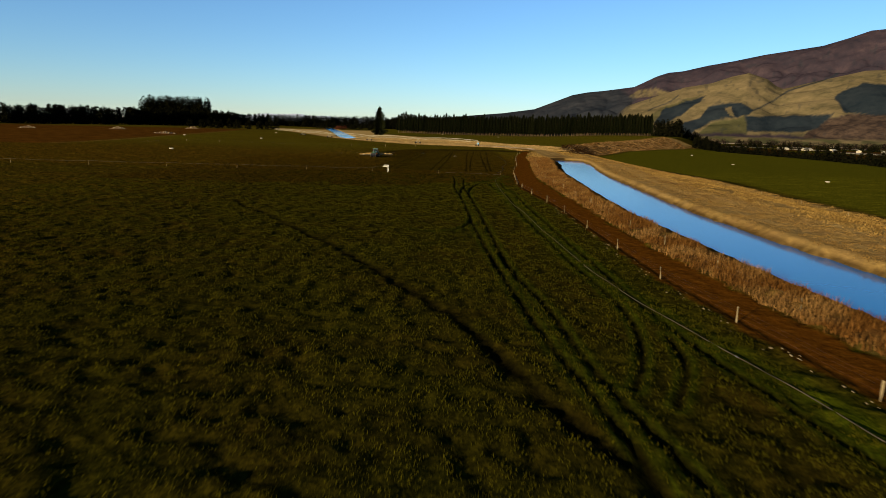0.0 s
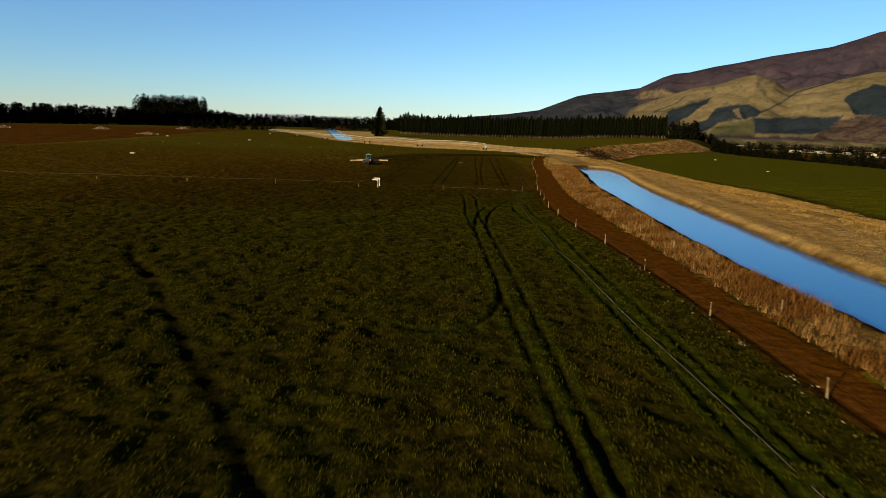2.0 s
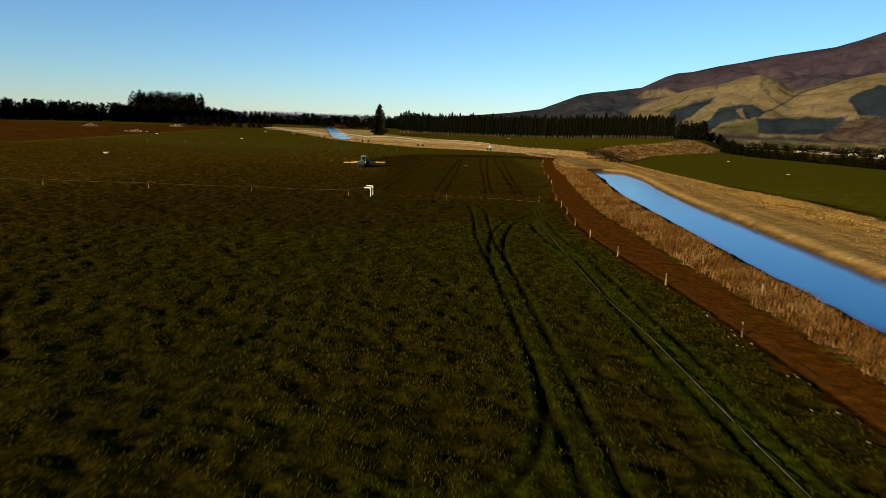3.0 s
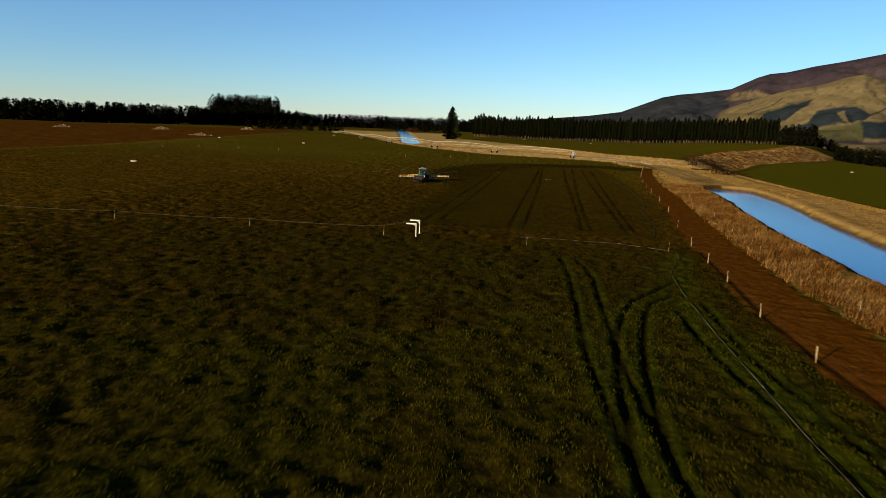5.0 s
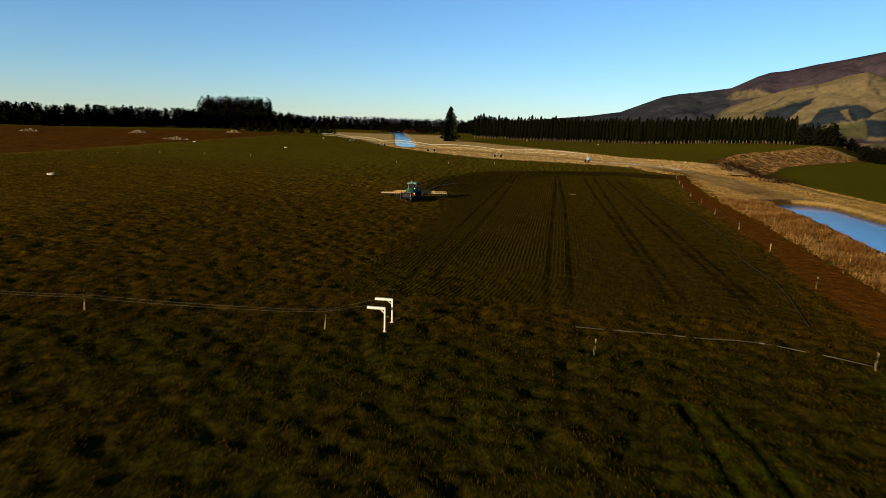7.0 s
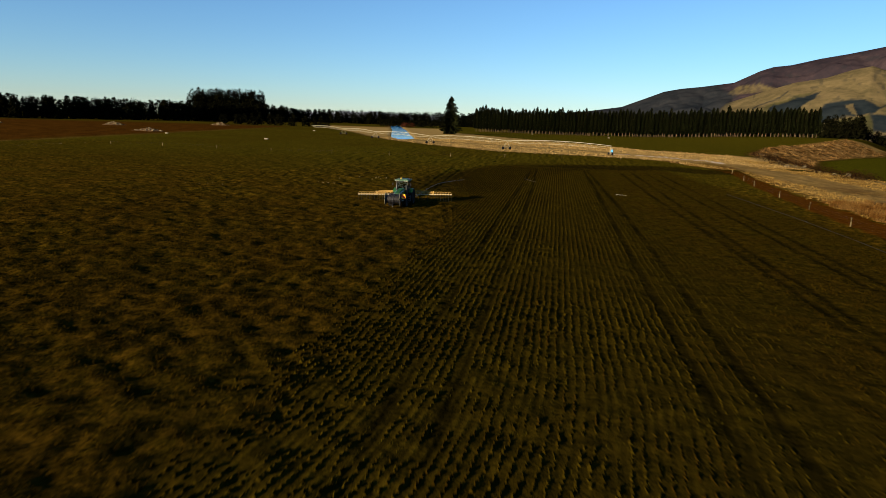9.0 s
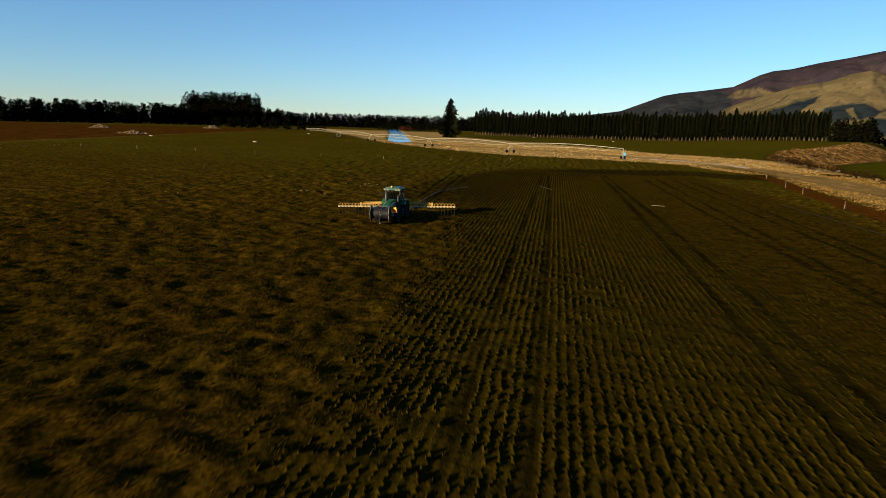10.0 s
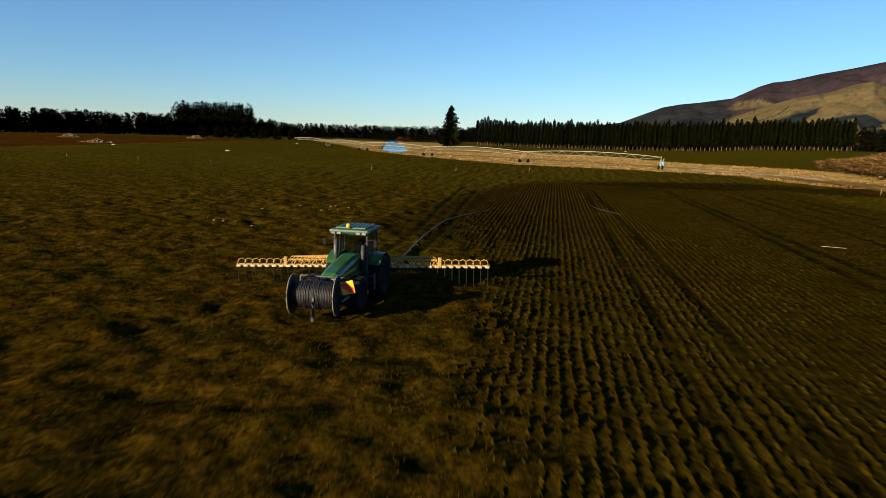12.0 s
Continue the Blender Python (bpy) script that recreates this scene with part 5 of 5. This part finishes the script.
# ---- irrigator ----
def irrigator():
    ob = thing("pivot_irrigator", "long galvanised pivot irrigator on wheeled towers", "irrigator")
    T = [(-196, 640), (-152, 581), (-117, 531), (-76.3, 483), (-36.5, 445), (4.6, 425)]
    zs = [height(x, y) for x, y in T]
    for i, ((ax, ay), (bx, by)) in enumerate(zip(T[:-1], T[1:])):
        a, c = Vector((ax, ay, zs[i] + 3.7)), Vector((bx, by, zs[i + 1] + 3.7))
        side = (c - a).cross(Vector((0, 0, 1))).normalized()
        span = thing("span", "", "")
        span.parent = ob
        N = 10
        top = [a.lerp(c, k / N) + Vector((0, 0, 0.85 * 4 * (k / N) * (1 - k / N))) for k in range(N + 1)]
        b = Build()
        b.tube(top, 0.085, 7)
        part("water_pipe", b, GALV, span, "galvanised water pipe", True)
        b = Build()
        for s in (-1, 1):
            low = [top[0]] + [(top[k] + top[k + 1]) / 2 + side * s * 0.75 - Vector((0, 0, 1.35)) for k in range(1, N - 1)] + [top[N]]
            b.tube(low, 0.028, 5)
            for k in range(1, len(low) - 1):
                b.tube([top[k], low[k], top[k + 1]], 0.026, 4)
        part("truss", b, GALV, span, "thin steel truss rods")
        for k in range(1, N):
            b = Build()
            b.tube([top[k] + Vector((0, 0, -0.1)), top[k] + Vector((0, 0, -1.9))], 0.016, 4)
            part("sprinkler_drop", b, DSTEEL, span)
    for i, (x, y) in enumerate(T[1:]):
        z = zs[i + 1]
        last = i == len(T) - 2
        tw = thing("tower", "", "")
        tw.parent = ob
        d = Vector((T[i + 1][0] - T[i][0], T[i + 1][1] - T[i][1], 0)).normalized()
        s = Vector((-d.y, d.x, 0))
        o = Vector((x, y, z))
        b = Build()
        for k in (-1, 1):
            b.tube([o + s * k * 2.0 + Vector((0, 0, 0.75)), o + Vector((0, 0, 3.65))], 0.06, 6)
            b.tube([o + s * k * 2.0 + Vector((0, 0, 0.75)), o + d * 0.9 + Vector((0, 0, 3.4))], 0.045, 6)
            b.tube([o + s * k * 1.2 + Vector((0, 0, 1.8)), o - s * k * 2.0 + Vector((0, 0, 0.8))], 0.03, 5)
        b.tube([o - s * 2.2 + Vector((0, 0, 0.72)), o + s * 2.2 + Vector((0, 0, 0.72))], 0.09, 6)
        if last:
            b.tube([o + Vector((0, 0, 0.6)), o + Vector((0, 0, 3.95))], 0.09, 6)
        part("tower_frame", b, GALV, tw)
        for k in (-1, 1):
            b = Build()
            c = o + s * k * 2.0 + Vector((0, 0, 0.66))
            n, ring = 20, []
            for off, rad in ((-0.17, 0.40), (-0.17, 0.60), (-0.10, 0.66), (0.10, 0.66), (0.17, 0.60), (0.17, 0.40)):
                ring.append([c + d * off + (s * math.cos(w) + Vector((0, 0, 1)) * math.sin(w)) * rad for w in [2 * math.pi * j / n for j in range(n)]])
            b.add([p for g in ring for p in g], [(q * n + j, q * n + (j + 1) % n, (q + 1) * n + (j + 1) % n, (q + 1) * n + j) for q in range(5) for j in range(n)] + [tuple(range(n)), tuple(5 * n + j for j in range(n - 1, -1, -1))])
            part("wheel", b, RUBBER, tw, "black tower wheel")
        if last:
            b = Build()
            b.box(o + d * 0.5 + Vector((0, 0, 1.8)), (0.9, 0.25, 1.0), bevel=0.04)
            part("control_box", b, BLUE, tw, "blue control box")
    return ob


irrigator()


# ---- loose things ----
def rubble(name, label, category, x, y, n, size, w, hgt, seed, group=""):
    """A heap of earth with stones on it."""
    r = rng(seed)
    z = height(x, y)
    ob = thing(name, label, category, group, m=pose(x, y, z))
    b = Build()
    N, R = 26, 7
    vs = [(0, 0, hgt)]
    for i in range(1, R + 1):
        k = i / R
        for j in range(N):
            a = 2 * math.pi * j / N
            e = r.uniform(0.8, 1.2)
            vs.append((w * k * math.cos(a) * e, w * 0.5 * k * math.sin(a) * e, hgt * (1 - k) ** 1.1 * r.uniform(0.6, 1.25) - (0.3 if i == R else 0)))
    fs = [(0, 1 + j, 1 + (j + 1) % N) for j in range(N)]
    fs += [(1 + i * N + j, 1 + (i + 1) * N + j, 1 + (i + 1) * N + (j + 1) % N, 1 + i * N + (j + 1) % N) for i in range(R - 1) for j in range(N)]
    b.add(vs, fs)
    part("earth_heap", b, EARTH, ob)
    for k in range(n):
        a, q = r.uniform(0, 6.283), r.random() ** 0.6
        c = (w * 0.9 * q * math.cos(a), w * 0.45 * q * math.sin(a), hgt * (1 - q) * 0.95 + 0.05)
        s = new("boulder", STONES[r.randrange(len(STONES))])
        s.matrix_basis = pose(*c, r.uniform(0, 360), r.uniform(0, 360), r.uniform(0, 360)) @ Matrix.Scale(size * r.uniform(0.5, 1.4), 4)
        s.parent = ob
    return ob


def stone_mesh(seed):
    r = rng(seed)
    bm = bmesh.new()
    bmesh.ops.create_icosphere(bm, subdivisions=1, radius=0.5)
    for v in bm.verts:
        v.co = Vector((v.co.x * 1.2, v.co.y, v.co.z * 0.7)) * r.uniform(0.72, 1.2)
    me = bpy.data.meshes.new("stone")
    bm.to_mesh(me)
    bm.free()
    me.materials.append(STONE)
    return me


STONES = [stone_mesh(k) for k in range(5)]
for x, y, w, h, s in ((-340, 611, 9, 2.1, 1), (-250, 517, 10, 1.7, 2), (-317, 727, 9, 2.6, 3), (-395, 560, 8, 1.7, 4)):
    rubble("rubble_heap", "heap of pale stones and earth in a brown field", "heap", x, y, 34, 1.3, w, h, s, "heaps in the brown field")


def trough(x, y, label, sx=1.9, sy=1.2, h=0.45, turn=0):
    ob = thing("water_trough", label, "trough", "troughs in the pastures", pose(x, y, height(x, y), 0, 0, turn))
    b = Build()
    prof = [(0, 1.0), (h, 1.06), (h, 0.93), (0.2, 0.88)]
    N = 24
    vs = [(sx / 2 * r * math.cos(a), sy / 2 * r * math.sin(a), z) for z, r in prof for a in [2 * math.pi * j / N for j in range(N)]]
    b.add(vs, [(i * N + j, i * N + (j + 1) % N, (i + 1) * N + (j + 1) % N, (i + 1) * N + j) for i in range(3) for j in range(N)] + [tuple(3 * N + j for j in range(N))])
    part("basin", b, CONCRETE, ob)
    b = Build()
    b.add([(sx / 2 * 0.92 * math.cos(a), sy / 2 * 0.92 * math.sin(a), h * 0.8) for a in [2 * math.pi * j / N for j in range(N)]], [tuple(range(N))])
    part("trough_water", b, WATER, ob, "dark trough water")
    return ob


for x, y in ((-128.6, 267.5), (-222, 491), (-153, 464), (-196, 645), (34, 742), (105, 852), (168, 412), (152, 275), (189, 548), (-33, 805)):
    trough(x, y, "low pale concrete water trough on grass")

r = rng(11)
k = 0
while k < 120:
    y = r.uniform(28, 120)
    x = float(xat(FENCE, y)) - 0.6 + r.gauss(0, 0.55)
    if r.random() < 0.35 + 0.65 * (math.sin(y * 0.9) > 0.1):
        s = r.uniform(0.06, 0.2)
        tagged(new("field_stone", STONES[r.randrange(5)]), "small pale stone on the lane verge", "stone", "stones beside the lane").matrix_basis = pose(x, y, height(x, y) + s * 0.12, r.uniform(-20, 20), r.uniform(-20, 20), r.uniform(0, 360)) @ Matrix.Scale(s, 4)
        k += 1
for cx, cy, n, sp in ((-184.6, 348, 8, 2.5), (-181, 353, 9, 2.5), (-184.5, 367, 9, 3), (-183, 378, 8, 3), (-57.8, 277.8, 10, 1.6), (-50.6, 291.5, 8, 1.5), (-56, 290, 7, 3), (-74, 268.5, 8, 3), (-25.0, 179.4, 6, 0.7)):
    for _ in range(n):
        x, y, s = cx + r.gauss(0, sp), cy + r.gauss(0, sp * 0.5), r.uniform(0.10, 0.30)
        tagged(new("field_stone", STONES[r.randrange(5)]), "pale stone lying in the pasture", "stone", "stones in the pasture").matrix_basis = pose(x, y, height(x, y) + s * 0.12, r.uniform(-20, 20), 0, r.uniform(0, 360)) @ Matrix.Scale(s, 4)

for k in range(5):
    x, y = 835 + 48 * k, 1725 - 30 * k
    ob = thing("farm_shed", "low pale farm shed on the valley floor", "shed", "sheds in the valley", pose(x, y, -26, 0, 0, 20 * k))
    b = Build()
    b.box((0, 0, 2), (26, 12, 4), bevel=0.05)
    part("wall", b, CONCRETE, ob)
    b = Build()
    b.add([(-13.5, -6.5, 4), (13.5, -6.5, 4), (13.5, 6.5, 4), (-13.5, 6.5, 4), (-13.5, 0, 6.2), (13.5, 0, 6.2)], [(0, 1, 5, 4), (2, 3, 4, 5), (0, 4, 3), (1, 2, 5), (3, 2, 1, 0)])
    part("roof", b, GALV, ob, "pale metal roof")


# ---- grasses ----
def blades(name, label, x, y, hmin, hmax, width, per, spread, lean, mat, seed):
    q = np.random.RandomState(seed)
    n = len(x)
    z = terrain(x, y)[0]
    bx, by = np.repeat(x, per) + q.randn(n * per) * spread, np.repeat(y, per) + q.randn(n * per) * spread
    bz = np.repeat(z, per) - 0.05
    h = (hmin + (hmax - hmin) * q.rand(n * per)) * np.repeat(0.6 + 0.7 * q.rand(n), per)
    a, w = q.rand(n * per) * 6.283, width * (0.6 + 0.8 * q.rand(n * per))
    ln = np.repeat(q.randn(n) * 0.5, per) * lean * h
    dx, dy = np.cos(a) * w / 2, np.sin(a) * w / 2
    la = a + 1.57 + q.randn(n * per)
    tx, ty = bx + np.cos(la) * lean * h * q.rand(n * per) + ln + 0.15 * h, by + np.sin(la) * lean * h * q.rand(n * per)
    v = np.empty((n * per, 3, 3), np.float32)
    v[:, 0] = np.stack([bx - dx, by - dy, bz], 1)
    v[:, 1] = np.stack([bx + dx, by + dy, bz], 1)
    v[:, 2] = np.stack([tx, ty, bz + h], 1)
    me = bpy.data.meshes.new(name)
    m = n * per
    me.vertices.add(m * 3)
    me.vertices.foreach_set("co", v.ravel())
    me.loops.add(m * 3)
    me.loops.foreach_set("vertex_index", np.arange(m * 3, dtype=np.int32))
    me.polygons.add(m)
    me.polygons.foreach_set("loop_start", np.arange(0, m * 3, 3, dtype=np.int32))
    me.update(calc_edges=True)
    me.materials.append(mat)
    return tagged(new(name, me), label, "grass", kind="stuff")


def scatter(seed, n, x0, x1, y0, y1, keep):
    q = np.random.RandomState(seed)
    x, y = x0 + (x1 - x0) * q.rand(n), y0 + (y1 - y0) * q.rand(n)
    ok = keep(x, y, q.rand(n))
    return x[ok], y[ok]


def on_strip(x, y, u):
    m = terrain(x, y)[1]
    return (m["dry"] > u * 0.9) & (near(x, y, CANAL)[0] > CANAL_W + np.where(y < 290, 2.6 + 1.6 * vnoise(x, y, 4, 64), 0.3)) & (near(x, y, CREST)[1] < 0)


def on_scrub(x, y, u):
    return terrain(x, y)[1]["scrub"] > 0.4


def sown_rows():
    """Short lumps of turf and soil, one behind the other along each row."""
    q = np.random.RandomState(44)
    lines, steps = np.arange(-92, 40), np.arange(185, 345, 0.30)
    k, y = [a.ravel() for a in np.meshgrid(lines, steps)]
    y = y + q.uniform(-0.1, 0.1, len(y))
    x = np.full(len(y), -8.0)
    for _ in range(4):
        x = x - (row_x(x, y) - (k + 0.25) * ROW)
    x = x + q.normal(0, 0.025, len(x))
    z, m = terrain(x, y)
    keep = (m["work"] > 0.12 + 0.6 * q.rand(len(x)) ** 2) & (m["track_shade"] < 0.35) & (vnoise(x, y, 0.8, 36) + 0.5 * vnoise(x, y, 7, 37) > 0.52) & (q.rand(len(x)) < 0.45 + 0.55 * smooth(0, -16, x))
    x, y, z = x[keep], y[keep], z[keep]
    n = len(x)
    h = q.uniform(0.04, 0.13, n) * (0.4 + 0.6 * smooth(-8, -25, x)) * (0.6 + 0.6 * vnoise(x, y, 11, 38))
    w, ln = q.uniform(0.07, 0.12, n), q.uniform(0.13, 0.22, n)
    sk = q.normal(0, 0.03, (n, 4))
    co = np.stack([np.stack([x - w, y - ln, z - 0.06], 1), np.stack([x + w, y - ln, z - 0.06], 1), np.stack([x + w, y + ln, z - 0.06], 1), np.stack([x - w, y + ln, z - 0.06], 1),
                   np.stack([x + sk[:, 0], y - ln * 0.5 + sk[:, 1], z + h], 1), np.stack([x + sk[:, 2], y + ln * 0.6 + sk[:, 3], z + h * q.uniform(0.5, 1.1, n)], 1)], 1).reshape(-1, 3)
    shape = ((0, 1, 4), (1, 2, 5, 4), (2, 3, 5), (3, 0, 4, 5))
    me = bpy.data.meshes.new("sown_rows")
    me.from_pydata(co.tolist(), [], [tuple(6 * a + i for i in f) for a in range(n) for f in shape])
    me.materials.append(ROWTURF)
    me.update()
    return tagged(new("sown_rows", me), "rows of turned turf lumps across the worked ground", "soil", kind="stuff")


def on_bank(x, y, u):
    m = terrain(x, y)[1]
    d, side = near(x, y, CANAL)
    return (m["dry"] > 0.5) & (d > CANAL_W + 1.0 + 0.6 * u) & (d < CANAL_W + 17) & (side > 0) & (vnoise(x, y, 1.4, 68) + 0.35 * vnoise(d, y * 0.06, 1.5, 69) > 0.3 + 0.5 * u)


def on_slope(x, y, u):
    m = terrain(x, y)[1]
    return (m["dry"] > 0.5) & (vnoise(x, y, 6, 61) > 0.2 + 0.25 * u) & (near(x, y, CREST)[0] > 6 * vnoise(x, y, 20, 62)) & (near(x, y, CANAL)[0] > CANAL_W + 11 + 5 * vnoise(x, y, 12, 63))


def on_pasture(x, y, u):
    m = terrain(x, y)[1]
    free = (m["dry"] < 0.1) & (m["lane"] < 0.15) & (m["track_shade"] < 0.12)
    return free & (u < 0.12 + 1.1 * smooth(0.30, 0.68, 0.5 * vnoise(x, y, 1.2, 1) + 0.5 * vnoise(x + 3.1, y, 0.7, 2))) & (u < 1 - 0.25 * m["work"]) & (u < 1.02 - smooth(190, 288, y)) & ((np.hypot(x + 40.1, y - 254) > 4.2))


def on_thicket(x, y, u):
    d = near(x, y, [(58, 352), (64, 395), (71, 440), (86, 492)])[0]
    return (d < 9 + 5 * vnoise(x, y, 8, 84)) & (vnoise(x, y, 4.5, 85) > 0.42 + 0.35 * u) & (near(x, y, CREST)[1] * near(x, y, CREST)[0] > -5)


def on_rows(x, y, u):
    m = terrain(x, y)[1]
    return (m["work"] > 0.3 + 0.4 * u) & (m["track_shade"] < 0.25) & (vnoise(x, y, 0.9, 35) > 0.32 + 0.4 * u) & (u < 0.35 + 0.65 * smooth(2, -14, x))


x, y = scatter(1, 56000, 16, 35, 10, 284, on_strip)
m = vnoise(x, y, 1.7, 66) + 0.4 * vnoise(x, y, 6, 67) > 0.42
x, y = x[m], y[m]
blades("dry_grass", "tall rust and straw coloured grass on the canal bank", x, y, 0.25, 0.85, 0.06, 8, 0.2, 0.4, STRAW, 1)
x, y = scatter(2, 60000, 40, 100, 30, 420, on_slope)
blades("tussock_grass", "pale dry tussock on the sloping bank", x, y, 0.2, 0.45, 0.14, 5, 0.22, 0.5, TUSSOCK, 2)
x, y = scatter(9, 80000, 36, 66, 25, 300, on_bank)
blades("dry_grass", "short golden dry grass on the bank beyond the canal", x, y, 0.07, 0.2, 0.1, 3, 0.2, 0.7, BANKGRASS, 9)
x, y = scatter(7, 15000, 18, 64, 262, 385, on_strip)
blades("tussock_grass", "low dry tussock between the lane and the bank", x, y, 0.12, 0.36, 0.16, 4, 0.25, 0.6, TUSSOCK, 7)
x, y = scatter(3, 16000, -120, 60, 370, 560, on_strip)
blades("dry_grass", "straw coloured grass along the far canal bank", x, y, 0.2, 0.5, 0.22, 4, 0.35, 0.4, FARSTRAW, 3)
x, y = scatter(4, 390000, -84, 16, 6, 288, on_pasture)
sown = terrain(x, y)[1]["work"] > 0.15 + 0.75 * vnoise(x, y, 2.2, 39)
late = y + 40 * (vnoise(x, y, 24, 97) - 0.5) + 12 * (vnoise(x, y, 5, 98) - 0.5) > 140
m = ~late & ~sown
blades("pasture_grass", "short tufted green grass of the pasture", x[m], y[m], 0.08, 0.22, 0.06, 4, 0.15, 0.6, PASTURE, 4)
m = late & ~sown
blades("pasture_grass", "short tufted brownish grass of the pasture", x[m], y[m], 0.08, 0.22, 0.06, 4, 0.15, 0.6, PASTURE_DRY, 14)
sown_rows()
x, y = scatter(8, 90000, -34, 15, 185, 345, on_rows)
x = x - (np.mod(row_x(x, y) / ROW - 0.25, 1.0) - 0.5) * ROW + 0.5 * ROW
blades("sown_grass", "young grass in sown rows on brown soil", x, y, 0.05, 0.14, 0.06, 3, 0.085, 0.6, ROWGRASS, 18)
x, y = scatter(5, 15000, 55, 240, 450, 750, on_scrub)
blades("tussock_grass", "pale dry growth on the terrace scarp", x, y, 0.3, 0.8, 0.35, 4, 0.6, 0.8, BRACKEN, 5)
x, y = scatter(6, 3600, 55, 240, 450, 750, on_scrub)
woods("scrub_bushes", "dark low scrub on the terrace scarp", [(a, b, height(a, b) - 0.3, 1.9, 1.3) for a, b in zip(x[::2], y[::2]) if vnoise(a, b, 14, 81) > (0.30 if a < 125 else 0.62)], BUSH, 21, 0.3)
x, y = scatter(10, 5200, 40, 112, 335, 512, on_thicket)
woods("scrub_thicket", "dark leafless scrub thicket on the crest of the scarp", [(a, b, height(a, b) - 0.2, 1.2 + 1.5 * vnoise(a, b, 3, 83), 1.3) for a, b in zip(x, y)], THICKET, 22, 0.28)
r = rng(31)
for a, b in zip(x[1::13], y[1::13]):
    q = r.uniform(0.5, 1.6)
    tagged(new("boulder", STONES[r.randrange(5)]), "pale boulder on the terrace scarp", "boulder", "boulders on the scarp").matrix_basis = pose(a, b, height(a, b) + q * 0.15, r.uniform(-30, 30), r.uniform(-30, 30), r.uniform(0, 360)) @ Matrix.Scale(q, 4)
